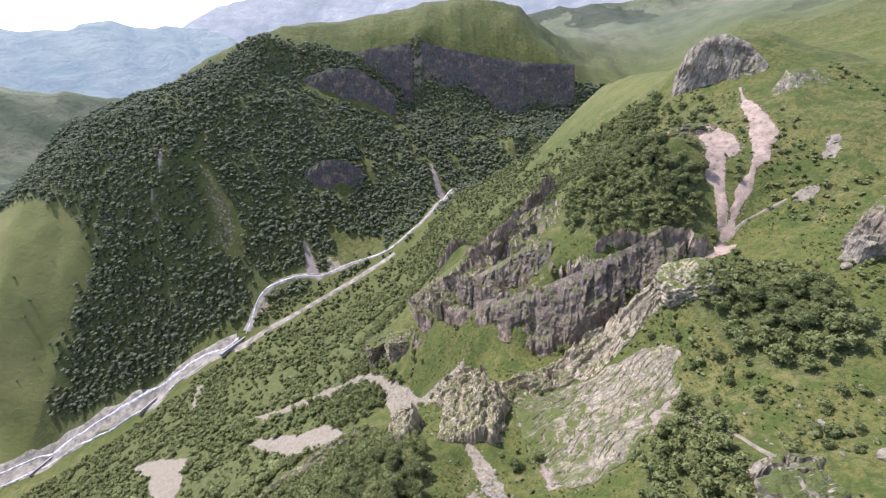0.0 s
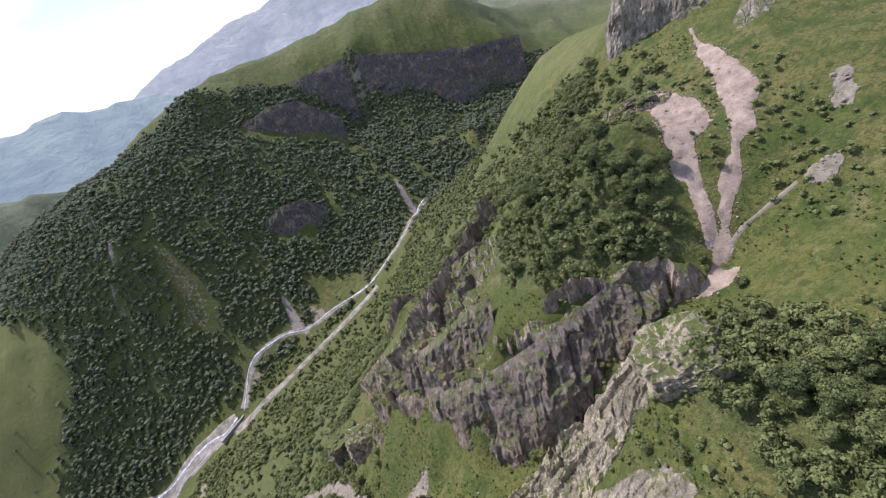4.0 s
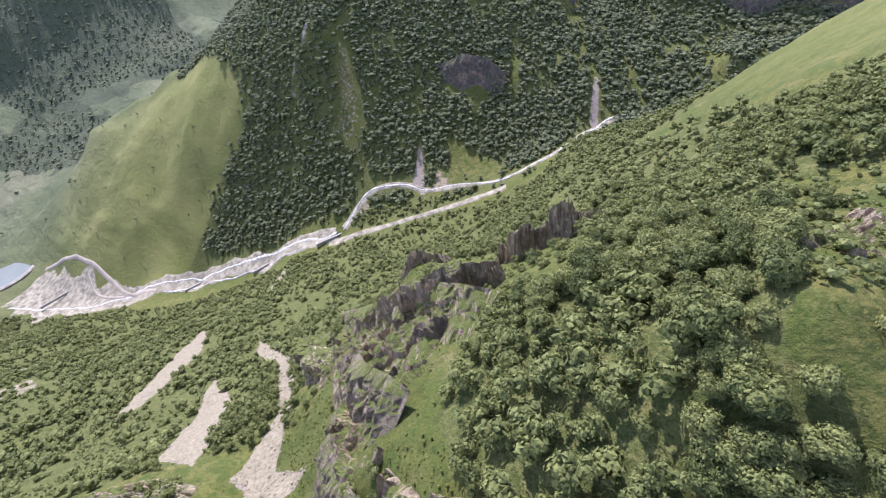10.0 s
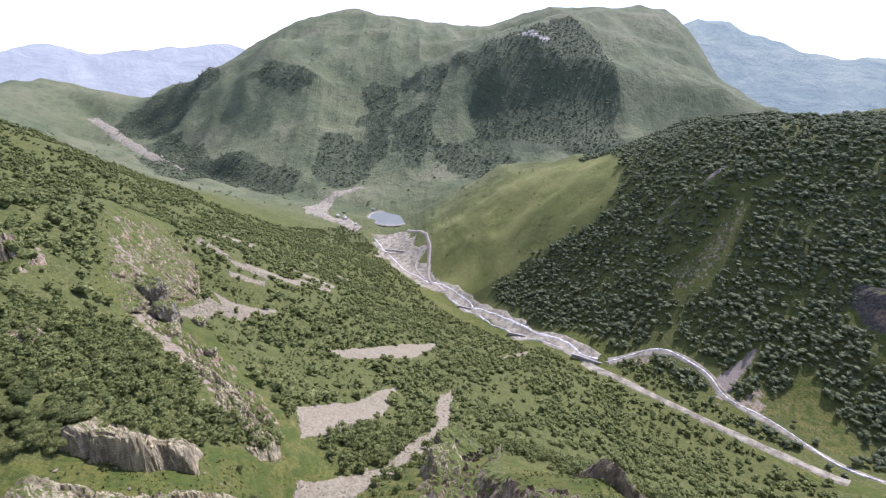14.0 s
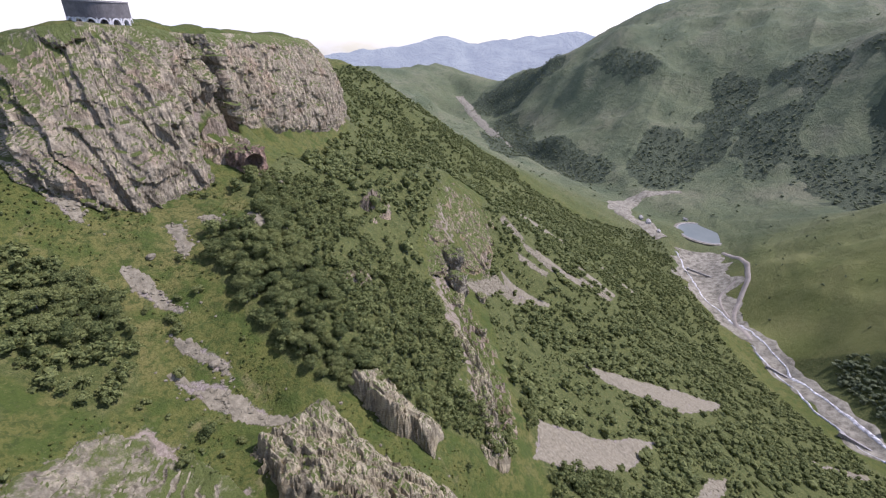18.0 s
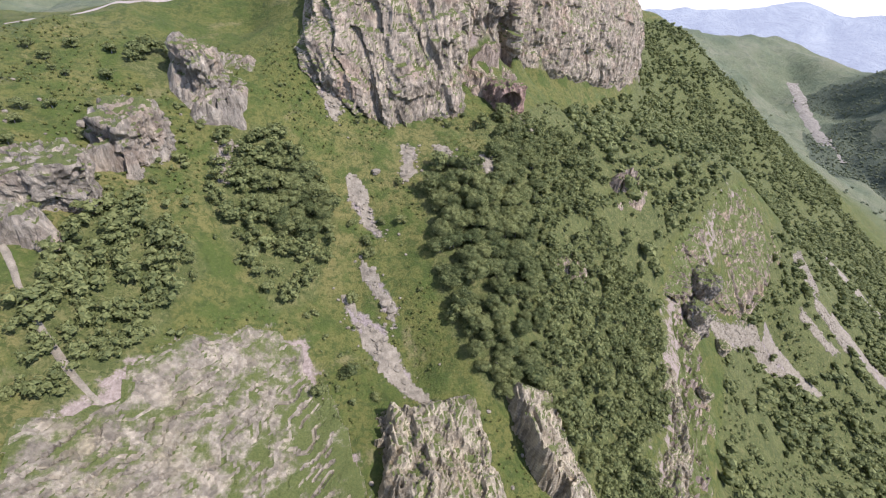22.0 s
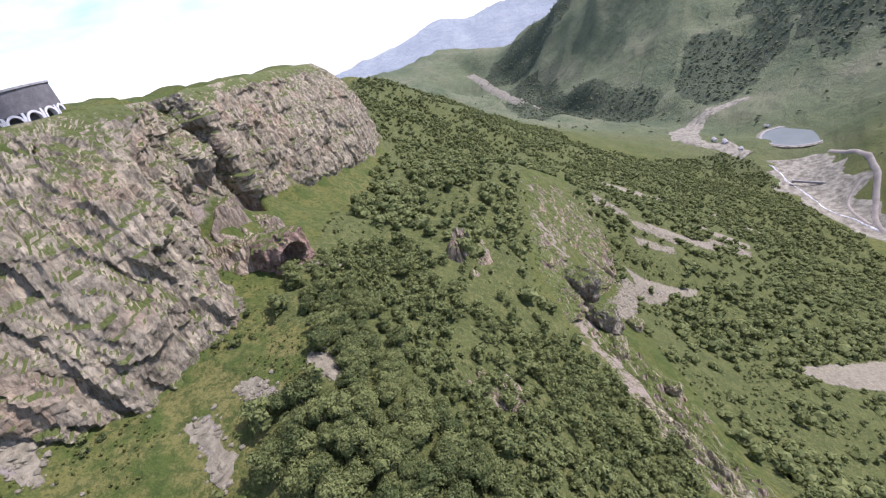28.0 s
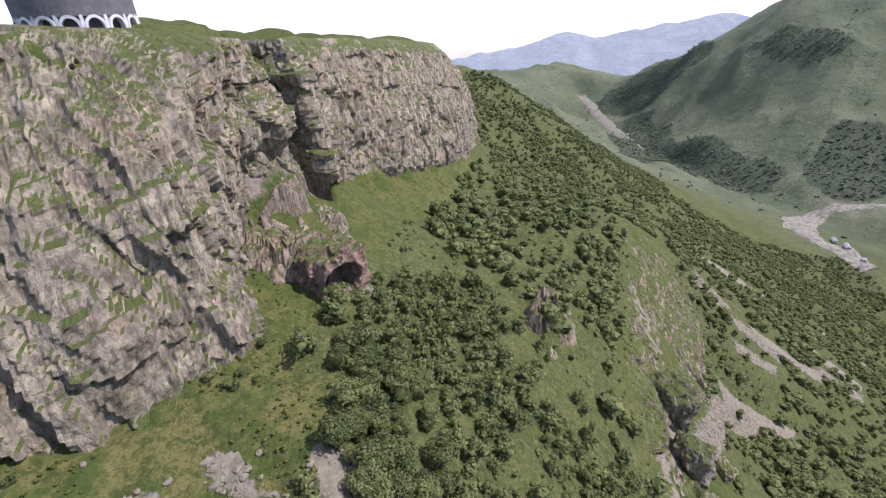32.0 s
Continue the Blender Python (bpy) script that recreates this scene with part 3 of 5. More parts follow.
def grid_faces(nu, nv):
    i = np.arange((nu - 1) * (nv - 1))
    r, c = i // (nv - 1), i % (nv - 1)
    a = r * nv + c
    return np.stack([a, a + nv, a + nv + 1, a + 1], 1)


# ground sheet
CX, CY, GRID, STRETCH = -40.0, 110.0, 580, 4.45
u = np.linspace(-1, 1, GRID)
span = 4750 / np.sinh(STRETCH)
gx, gy = np.meshgrid(CX + span * np.sinh(STRETCH * u), CY + span * np.sinh(STRETCH * u), indexing="ij")
gx, gy = gx.ravel(), gy.ravel()
gz = land(gx, gy)


# ---------------------------------------------------------------- what covers the land: 0 to 1
def in_poly(x, y, poly):
    inside = np.zeros(np.shape(x), bool)
    for (ax, ay), (bx, by) in zip(poly, poly[1:] + poly[:1]):
        cut = (ay > y) != (by > y)
        t = np.where(cut, (bx - ax) * (y - ay) / ((by - ay) if by != ay else 1e-9) + ax, 0)
        inside ^= cut & (x < t)
    return inside


def poly_mask(x, y, poly, edge):
    d, _ = seg_dist(x, y, poly + poly[:1])
    return np.clip(0.5 + np.where(in_poly(x, y, poly), d, -d) / (2 * edge), 0, 1)


SCREES = [  # plan outlines of bare stones
    [(-134, 146), (-225, 202), (-180, 195), (-127, 174), (-106, 155)], [(-256, 137), (-275, 150), (-340, 200), (-445, 258), (-400, 250), (-305, 214), (-272, 175)],
    [(-6, 70), (-15, 80), (-23, 102), (-17, 97), (-8, 80)], [(-13, 60), (-20, 76), (-18, 80), (-14, 69)], [(-15, 31), (-18, 38), (-21, 53), (-17, 48), (-13, 38)],
    [(-10, -11), (-17, 0), (-13, 9), (-9, -1)], [(-31, 176), (-62, 172), (-72, 184), (-105, 212), (-160, 235), (-253, 252), (-235, 240), (-150, 222), (-95, 197), (-75, 160), (-35, 160)],
    [(-540, -66), (-557, 14), (-545, 20), (-520, -40)], [(-388, 33), (-432, 83), (-420, 86), (-380, 45)], [(-288, 42), (-320, 83), (-310, 86), (-282, 52)], [(-480, 60), (-520, 110), (-500, 112), (-465, 70)],
    [(-620, 60), (-660, 120), (-640, 124), (-600, 70)], [(-462, 396), (-440, 350), (-430, 320), (-436, 352), (-450, 398)], [(-48, 18), (-51, 22), (-54, 36), (-51, 34), (-48, 25)], [(-63, 30), (-66, 35), (-61, 41), (-59, 38)], [(-81, -14), (-93, -11), (-104, -1), (-91, -3)], [(143, 200), (145, 197), (138, 187), (136, 189)], [(122, 176), (126, 175), (122, 171), (120, 174)], [(24, 26), (21, 24), (22, 37), (24, 37)],
    [(-40, 20), (-36, 32), (-32, 34), (-36, 18)],
    [(-272, 44), (-296, 68), (-285, 70), (-248, 53)], [(-401, -14), (-386, 20), (-374, 22), (-368, -2)], [(-337, 36), (-370, 61), (-357, 62), (-331, 42)], [(-377, 24), (-392, 59), (-382, 60), (-364, 33)],
    [(-441, 79), (-489, 111), (-469, 112), (-426, 82)], [(-199, 57), (-244, 52), (-257, 58), (-204, 67)]]
RED_SCREES = [[(105, 239), (110, 227), (113, 218), (111, 208), (107, 205), (102, 203), (99, 194), (97, 186), (95, 179), (94, 175), (91, 174), (94, 182), (95, 191), (93, 193), (95, 200), (97, 211)],
              [(132, 259), (130, 249), (129, 234), (129, 222), (128, 211), (121, 202), (119, 197), (112, 194), (109, 188), (103, 182), (99, 176), (96, 171), (92, 168), (94, 165), (91, 162), (84, 161), (82, 162),
               (87, 166), (92, 172), (97, 178), (102, 185), (109, 192), (114, 200), (117, 210), (122, 224), (126, 242)]]
PALE_SLAB = [(57, 122), (46, 129), (35, 131), (19, 131), (3, 128), (-3, 118), (3, 100), (6, 80), (15, 78), (31, 84), (40, 91), (52, 104)]
WOODS = [
    [(-68, 8), (-122, -30), (-202, -92), (-312, -172), (-352, -222), (-372, -330), (-480, -480), (-650, -520), (-1000, -420), (-1100, -330), (-900, -200), (-684, -165), (-430, -62), (-325, -38), (-245, -4), (-168, 36), (-145, 66), (-116, 108), (-83, 122), (-39, 104), (-33, 88), (-33, 74), (-36, 58), (-36, 42), (-46, 31), (-62, 35), (-72, 22)],
    [(24, 24), (14, 16), (5, 18), (-8, 36), (-6, 54), (2, 68), (12, 72), (20, 60), (28, 46)], [(50, 50), (40, 51), (31, 60), (28, 68), (38, 86), (40, 100), (52, 100), (58, 84)], [(49, 1), (45, -15), (34, -17), (31, 2), (40, 7)],
    [(8, 393), (54, 369), (88, 330), (107, 296), (96, 285), (92, 259), (86, 235), (84, 212), (91, 196), (88, 176), (66, 171), (50, 176), (33, 190), (28, 213), (46, 232), (36, 262), (26, 300), (-6, 350)],
    [(72, 154), (93, 147), (102, 124), (104, 98), (82, 92), (72, 104), (66, 126)], [(92, 262), (110, 262), (118, 250), (96, 240)],
    [(-40, 98), (-60, 118), (-90, 148), (-110, 140), (-95, 118), (-60, 92)],
    [(-150, 120), (-194, 80), (-272, 32), (-345, -16), (-480, -70), (-690, -170), (-900, -205), (-1120, -140), (-1230, -60), (-1120, 100), (-960, 130), (-800, 262), (-640, 360), (-490, 450), (-330, 545), (-190, 620), (-115, 700), (-70, 780), (40, 830), (100, 780), (90, 620), (40, 440), (10, 392), (-40, 335), (-85, 300), (-110, 260), (-100, 225), (-75, 190), (-100, 165)],
    [(-34, 282), (-6, 276), (14, 286), (22, 304), (-8, 336), (-40, 312)], [(-30, 246), (-10, 244), (-6, 254), (-28, 258)],
    [(-205, 640), (-260, 622), (-330, 600), (-372, 602), (-425, 575), (-440, 520), (-400, 524), (-355, 545), (-300, 583), (-240, 618)],
    [(-960, 130), (-1120, 100), (-1230, -60), (-1330, 10), (-1300, 90), (-1190, 140), (-1050, 195), (-920, 262), (-800, 262)],
    [(20, 640), (-60, 620), (-100, 690), (-60, 780), (60, 800), (120, 740)]]
GLADE = [(75, 262), (92, 264), (92, 206), (79, 204), (80, 226)]
CLEARINGS = [[(-562, 742), (-541, 737), (-500, 690), (-484, 655), (-490, 628), (-538, 622), (-530, 660), (-550, 700)], [(-622, 735), (-610, 732), (-604, 698), (-614, 698)], [(-636, 685), (-628, 682), (-618, 645), (-629, 648)],
             [(-380, 672), (-370, 668), (-327, 600), (-361, 612)], [(-340, 660), (-300, 640), (-289, 618), (-325, 612)], [(-153, 872), (-143, 868), (-120, 797), (-134, 796)], [(-442, 570), (-412, 566), (-420, 540), (-438, 540)],
             [(-337, 705), (-224, 684), (-250, 660), (-304, 645)],
             [(-425, 975), (-230, 985), (-232, 1030), (-300, 1045), (-360, 1030), (-425, 1010)], [(-372, 758), (-300, 778), (-300, 806), (-345, 800), (-372, 785)]]
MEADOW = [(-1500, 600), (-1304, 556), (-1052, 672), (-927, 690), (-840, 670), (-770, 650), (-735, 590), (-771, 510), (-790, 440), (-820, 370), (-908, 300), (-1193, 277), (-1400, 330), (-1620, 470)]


CLEAR_LINES = [([(-116, 918), (-70, 851)], 7), ([(-14, 977), (22, 889)], 9), ([(-164, 890), (-116, 800)], 7), ([(-240, 985), (-200, 960), (-185, 900)], 8), ([(-785, 629), (-800, 560), (-819, 480)], 8), ([(-720, 740), (-735, 640), (-745, 560)], 6),
               ([(-420, 780), (-405, 690)], 5), ([(-560, 800), (-575, 720)], 5), ([(-300, 900), (-262, 800)], 6), ([(-330, 800), (-300, 740)], 6), ([(60, 960), (75, 905)], 8)]
FAR_WOODS = [
    [(-2135, -1043), (-2945, -1343), (-2648, -1032), (-2257, -729), (-2166, -510), (-2078, -345), (-1970, -236), (-1853, -253), (-1826, -339), (-1980, -540), (-1800, -700)], [(-2017, -223), (-2180, -224), (-2279, -170), (-2288, -56), (-2210, 48), (-2013, 80), (-1902, 84), (-1825, -32), (-1857, -123)],
    [(-2875, -1567), (-3179, -1615), (-3251, -1430), (-3386, -1196), (-3023, -903), (-2913, -1003), (-2867, -1086), (-2794, -1158)], [(-2505, -70), (-2593, -4), (-2721, -45), (-2809, 42), (-2685, 146), (-2286, 188), (-2241, 146), (-2016, 115), (-2251, 42)],
    [(-2087, 170), (-2154, 301), (-1861, 331), (-1909, 242)], [(-2833, -714), (-2861, -536), (-2772, -368), (-2702, -276), (-2600, -363), (-2649, -514)],
    [(-2302, 529), (-2560, 480), (-2640, 794), (-2700, 1125), (-2617, 1288), (-2152, 1305), (-1700, 1150), (-1776, 960), (-1926, 858), (-2033, 689), (-2194, 517)], [(-2049, 323), (-2049, 584), (-1829, 709), (-1500, 690), (-1450, 610), (-1891, 377)],
    [(-2341, 81), (-2355, 321), (-2730, 199), (-2664, 405), (-2352, 445), (-2161, 332), (-1892, 314)]]


def any_mask(shapes, x, y, edge):
    m = np.zeros(np.shape(x))
    for p in shapes:
        m = np.maximum(m, poly_mask(x, y, p, edge))
    return m


def strips(x, y):
    m = np.zeros(np.shape(x))
    for line, half in CLEAR_LINES:
        d, _ = seg_dist(x, y, line)
        m = np.maximum(m, 1 - smooth(d + fbm(x, y, 25, 3, 83) * half, half * 0.7, half * 1.3))
    return m


def across_woods(x, y):
    """Forest on the far side of the valley."""
    d, _ = seg_dist(x, y, [(-800, 640), (-680, 740), (-450, 820), (-250, 930), (60, 1000)])
    m = 1 - smooth(d + fbm(x, y, 160, 3, 31) * 60, 235, 275)
    d, _ = seg_dist(x, y, [(-740, 520), (-560, 630), (-430, 690), (-280, 740), (-150, 870), (30, 960)])
    m = np.maximum(m, 1 - smooth(d + fbm(x, y, 90, 3, 32) * 40, 110, 135))
    m = m * (0.55 + 0.45 * smooth(fbm(x, y, 60, 4, 91, 0.6), -0.36, -0.12))
    above = y - np.interp(x, [-900, -620, -470, -340, -165, 0, 190, 330], [900, 985, 1085, 1105, 1116, 1106, 1128, 1160])
    m = m * (1 - smooth(above + fbm(x, y, 45, 3, 93) * 40, -4, 10))
    return m * (1 - np.clip(any_mask(CLEARINGS, x, y, 8) * 1.7, 0, 1)) * (1 - poly_mask(x, y, MEADOW, 12)) * (1 - 0.9 * strips(x, y))


def far_woods(x, y, z):
    """Woods in patches on the lower flanks of the far mountains."""
    far = np.hypot(x, y)
    drawn = smooth(any_mask(FAR_WOODS, x, y, 60) + fbm(x, y, 150, 4, 78, 0.6) * 0.6, 0.4, 0.6)
    north = smooth(far, 1150, 1350) * smooth(fbm(x, y, 420, 5, 77, 0.6) + (-z - 300) / 650, 0.02, 0.14) * smooth(y, 300, 900)
    return np.maximum(drawn, north) * (1 - poly_mask(x, y, MEADOW, 25))


def all_woods(x, y):
    return any_mask(WOODS, x, y, 5) * (1 - poly_mask(x, y, GLADE, 3))


cover = np.zeros((len(gx), 4), np.float32)
cover[:, 0] = np.maximum(any_mask(SCREES, gx, gy, 3), 0.9 * any_mask([CLEARINGS[1], CLEARINGS[2], CLEARINGS[3], CLEARINGS[5]], gx, gy, 5))
cover[:, 1] = np.maximum(np.maximum(all_woods(gx, gy), np.clip(across_woods(gx, gy) * 1.9, 0, 1)), far_woods(gx, gy, gz))
cover[:, 2] = np.maximum(poly_mask(gx, gy, PALE_SLAB, 5), np.maximum(0.55 * any_mask(CLEARINGS[1:7], gx, gy, 4), 0.42 * any_mask(CLEARINGS[:1], gx, gy, 4)))
cover[:, 2] = np.maximum(cover[:, 2], 0.66 * (1 - smooth(seg_dist(gx, gy, [(-2540, 820), (-2469, 869), (-2440, 930)])[0], 15, 80)))
cover[:, 2] = np.maximum(cover[:, 2], 0.55 * any_mask([[(-270, -20), (-200, 20), (-150, 60), (-80, 140), (-95, 145), (-170, 75), (-220, 35), (-285, -5)]], gx, gy, 8))
# alpha: how far the grass colour is lightened on the meadow and hill slope
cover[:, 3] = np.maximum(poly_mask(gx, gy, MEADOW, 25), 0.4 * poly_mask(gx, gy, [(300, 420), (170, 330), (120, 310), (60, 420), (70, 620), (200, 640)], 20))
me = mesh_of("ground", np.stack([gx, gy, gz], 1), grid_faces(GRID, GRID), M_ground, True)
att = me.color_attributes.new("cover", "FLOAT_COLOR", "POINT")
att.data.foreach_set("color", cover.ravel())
ground = tagged(new("ground", me), "steep green mountain meadow slopes above a river valley", "ground", kind="structure")


# ---------------------------------------------------------------- distant ranges, haze painted in as glow
def far_range(name, crest, material, label, seed, dist=4560.0, deep=620.0, rise=1.0, fall=640.0):
    """A distant range: a crest given by degrees left of +y and degrees up, with a ribbed flank that falls towards the valley."""
    az = np.arange(crest[0][0], crest[-1][0] + 0.01, 0.16)
    el = np.interp(az, [q[0] for q in crest], [q[1] for q in crest])
    top = -35 + dist * np.tan(np.radians(el)) + fbm(az * 75, az * 0, 260, 5, seed) * 46 * rise
    v = np.linspace(-0.25, 1, 44)
    A, V = np.meshgrid(np.radians(az), v, indexing="ij")
    away = dist - deep * (1 - V) + ridged(A * 4300, V * 600, 420, 4, seed + 3) * 110 * (1 - np.abs(V))
    z = top[:, None] - fall * (1 - V) ** 1.15 + ridged(A * 4300, V * 500, 300, 4, seed + 5) * 60 * (1 - V) * V.clip(0, 1)
    z = np.where(V < 0, z - 120, z)
    p = np.stack([-np.sin(A) * away, 120 + np.cos(A) * away, z], -1)
    return tagged(new(name, mesh_of(name, p.reshape(-1, 3), grid_faces(len(az), len(v)), material, True)), label, "mountains", kind="structure")


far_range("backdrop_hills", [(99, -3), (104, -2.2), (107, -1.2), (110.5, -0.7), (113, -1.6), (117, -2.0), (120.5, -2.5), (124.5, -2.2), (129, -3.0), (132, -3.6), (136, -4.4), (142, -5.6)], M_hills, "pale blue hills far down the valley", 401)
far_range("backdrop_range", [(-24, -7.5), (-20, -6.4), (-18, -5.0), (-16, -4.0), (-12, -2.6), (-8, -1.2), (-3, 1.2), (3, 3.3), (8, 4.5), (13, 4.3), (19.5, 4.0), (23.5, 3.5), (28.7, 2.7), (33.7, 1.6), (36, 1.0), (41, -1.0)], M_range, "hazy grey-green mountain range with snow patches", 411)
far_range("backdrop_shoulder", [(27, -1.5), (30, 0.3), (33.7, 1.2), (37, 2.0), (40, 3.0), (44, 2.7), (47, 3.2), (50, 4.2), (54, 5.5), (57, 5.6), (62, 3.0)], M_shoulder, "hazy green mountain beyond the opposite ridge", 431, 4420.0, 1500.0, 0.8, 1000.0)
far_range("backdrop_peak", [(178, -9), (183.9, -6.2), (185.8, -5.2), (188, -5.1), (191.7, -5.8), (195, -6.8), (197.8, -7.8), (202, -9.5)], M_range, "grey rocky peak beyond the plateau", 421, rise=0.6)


# ---------------------------------------------------------------- cliffs
def loft_cliff(name, foot, rim, material, label, rough=1.0, step=1.0, column=5.0, seed=1, lean=0.0, push=1.6, belly=1.0, ends=(2.0, 2.0)):
    """A rock face between a foot line and a rim line, broken into columns, ledges and blocks."""
    f, r = line_points(foot, step), line_points(rim, step)
    n = max(len(f), len(r))
    ts = np.linspace(0, 1, n)
    f = np.stack([np.interp(ts, np.linspace(0, 1, len(f)), f[:, k]) for k in range(3)], 1)
    r = np.stack([np.interp(ts, np.linspace(0, 1, len(r)), r[:, k]) for k in range(3)], 1)
    high = np.linalg.norm(r - f, axis=1).mean()
    rows = max(8, int(high / step)) + 1
    v = np.linspace(-0.1, 1.05, rows)[None, :, None]
    p = f[:, None] * (1 - v) + r[:, None] * v
    bent = np.where(v > 0, np.abs(v) ** belly, v)
    p[..., :2] = (f[:, None] * (1 - bent) + r[:, None] * bent)[..., :2]
    along = np.gradient(f * 0.5 + r * 0.5, axis=0)
    k = max(3, int(8 / step)) | 1
    along = np.stack([np.convolve(np.pad(along[:, i], k // 2, mode="edge"), np.ones(k) / k, "valid") for i in range(3)], 1)
    out = np.stack([along[:, 1], -along[:, 0]], 1)
    out *= np.sign((out * (f - r)[:, :2]).sum(1).mean())
    out /= np.linalg.norm(out, axis=1, keepdims=True) + 1e-9
    length = np.r_[0, np.cumsum(np.linalg.norm(np.diff(f * 0.5 + r * 0.5, axis=0), axis=1))]
    L, Z = np.meshgrid(length, v[0, :, 0] * high, indexing="ij")
    warp = fbm(L, Z, 4 * column, 3, seed) * 1.6 * column
    lw = L + warp + lean * Z

    def cells(width, tall, sd):
        return lattice(np.floor(lw / width).astype(np.int64), np.floor((Z + fbm(L, Z, 2 * column, 2, sd) * column * 1.5) / tall).astype(np.int64), sd) - 0.5
    bulge = fbm(L, Z, 6 * column, 3, seed + 2) * 1.5 * column + cells(column, 6 * column, seed + 1) * 0.62 * column + cells(column * 0.45, 1.6 * column, seed + 3) * 0.34 * column
    bulge += cells(column * 3.3, 2.4 * column, seed + 5) * 0.6 * column + cells(column * 0.22, 0.5 * column, seed + 6) * 0.15 * column + fbm(L, Z, 0.8 * column, 3, seed + 7) * 0.22 * column
    fade = np.clip(np.minimum((v[0, :, 0] + 0.1) / 0.1, (1.05 - v[0, :, 0]) / 0.1), 0, 1)[None, :] * np.clip(np.minimum(L / ends[0], (L.max() - L) / ends[1]) / column, 0, 1)
    bulge = (bulge * rough + push) * fade
    p[..., 0] += out[:, None, 0] * bulge
    p[..., 1] += out[:, None, 1] * bulge
    p[..., 2] += cells(column * 0.6, column, seed + 8) * 0.3 * column * rough * fade
    return tagged(new(name, mesh_of(name, p.reshape(-1, 3), grid_faces(n, rows), material)), label, "cliff", kind="structure")


loft_cliff("mesa_cliff_front", [(-6, -24, -89), (-8, -9, -95), (-16, -3, -102), (-37, 0, -112), (-59, -2, -109), (-70, -22, -98), (-78, -36, -91), (-96, -45, -92), (-101, -50, -92), (-96, -62, -90), (-90, -75, -88)],
           [(-20, -60, -57), (-23, -48, -54), (-32, -40, -51), (-46, -36, -49), (-60, -38, -50), (-75, -46, -50), (-86, -53, -52), (-95, -60, -53), (-98, -65, -53), (-94, -76, -54), (-88, -88, -55)], M_mesa,
           "grey columnar rock face of the plateau under the monument", 1.0, 0.6, 4.4, 3, 0.3, 2.2, 2.2, (1.4, 0.3))
loft_cliff("mesa_cliff_side", [(-97, -79, -89), (-104, -64, -93), (-112, -50, -97), (-123, -67, -100), (-140, -93, -110), (-200, -114, -123), (-280, -160, -141), (-325, -194, -152), (-350, -226, -158), (-356, -280, -166)],
           [(-96, -92, -55), (-103, -79, -54), (-111, -66, -54), (-124, -86, -54), (-140, -105, -56), (-200, -144, -60), (-280, -200, -67), (-318, -230, -71), (-334, -256, -73), (-338, -310, -76)], M_mesa, "grey columnar rock wall along the plateau edge", 1.0, 0.9, 4.0, 11, 0.05, 3.0, 2.2, (0.3, 2.0))
loft_cliff("hill_cliff", [(108, 290, -80), (114, 285, -75), (122, 282, -72), (131, 276, -70), (139, 269, -69), (144, 262, -68)], [(111, 296, -66), (116, 292, -52), (124, 289, -46), (133, 283, -45), (141, 276, -50), (148, 266, -60)], M_rock, "ochre and grey columnar rock outcrop crowning the grassy hill", 0.9, 0.55, 2.6, 21)
loft_cliff("hill_outcrop", [(136, 232, -73), (142, 234, -72), (150, 232, -71), (160, 224, -71)], [(138, 242, -69), (147, 247, -60), (156, 245, -60), (166, 236, -65)], M_rock, "dark rock outcrop on the grassy hillside", 0.8, 0.6, 2.6, 23)
loft_cliff("gorge_wall", [(74, 160, -118), (62, 156, -125), (38, 153, -147), (14, 151, -160), (-6, 160, -170), (-26, 180, -186)], [(76, 172, -102), (64, 171, -104), (38, 168, -116), (16, 172, -129), (-6, 182, -142), (-22, 198, -156)], M_dark,
           "shaded columnar basalt wall of a short gorge", 0.9, 0.7, 3.0, 31)
loft_cliff("upper_gorge_wall", [(36, 206, -110), (17, 211, -122), (-5, 220, -140), (-24, 215, -156), (-42, 220, -173), (-70, 231, -196)], [(38, 220, -103), (18, 223, -110), (-8, 231, -126), (-28, 227, -142), (-48, 232, -159), (-76, 242, -184)], M_bluff,
           "broken brown rock wall with grassy ledges above the gorge", 0.9, 0.7, 3.0, 35)
loft_cliff("middle_gorge_wall", [(20, 184, -123), (12, 186, -128), (-4, 190, -142), (-17, 197, -155), (-32, 199, -168)], [(22, 193, -114), (14, 195, -116), (-3, 200, -129), (-17, 207, -141), (-33, 209, -154)], M_dark, "dark broken rock step above the gorge", 1.1, 0.7, 3.0, 37)
def on_land(pts, up):
    return [(px, py, float(land(px, py)[0]) + up) for px, py in pts]


loft_cliff("spur_bluff_face", on_land([(-156, 54), (-168, 56), (-195, 49), (-216, 47), (-249, 45), (-290, 26), (-335, 4)], -1.0), on_land([(-152, 46), (-174, 32), (-205, 14), (-232, 0), (-262, -14), (-296, -26), (-336, -36)], -3.0), M_bluff,
           "ochre grassy bluff with a pale rock foot", 0.85, 0.9, 4.2, 39, 0.0, 1.6, 1.25)
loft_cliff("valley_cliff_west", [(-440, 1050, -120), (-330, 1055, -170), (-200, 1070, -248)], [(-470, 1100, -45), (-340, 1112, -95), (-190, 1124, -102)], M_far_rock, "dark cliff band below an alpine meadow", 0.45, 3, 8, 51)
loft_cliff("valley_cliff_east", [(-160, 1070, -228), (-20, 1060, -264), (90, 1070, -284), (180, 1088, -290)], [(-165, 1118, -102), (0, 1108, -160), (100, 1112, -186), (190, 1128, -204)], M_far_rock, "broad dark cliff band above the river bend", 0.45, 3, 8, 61)

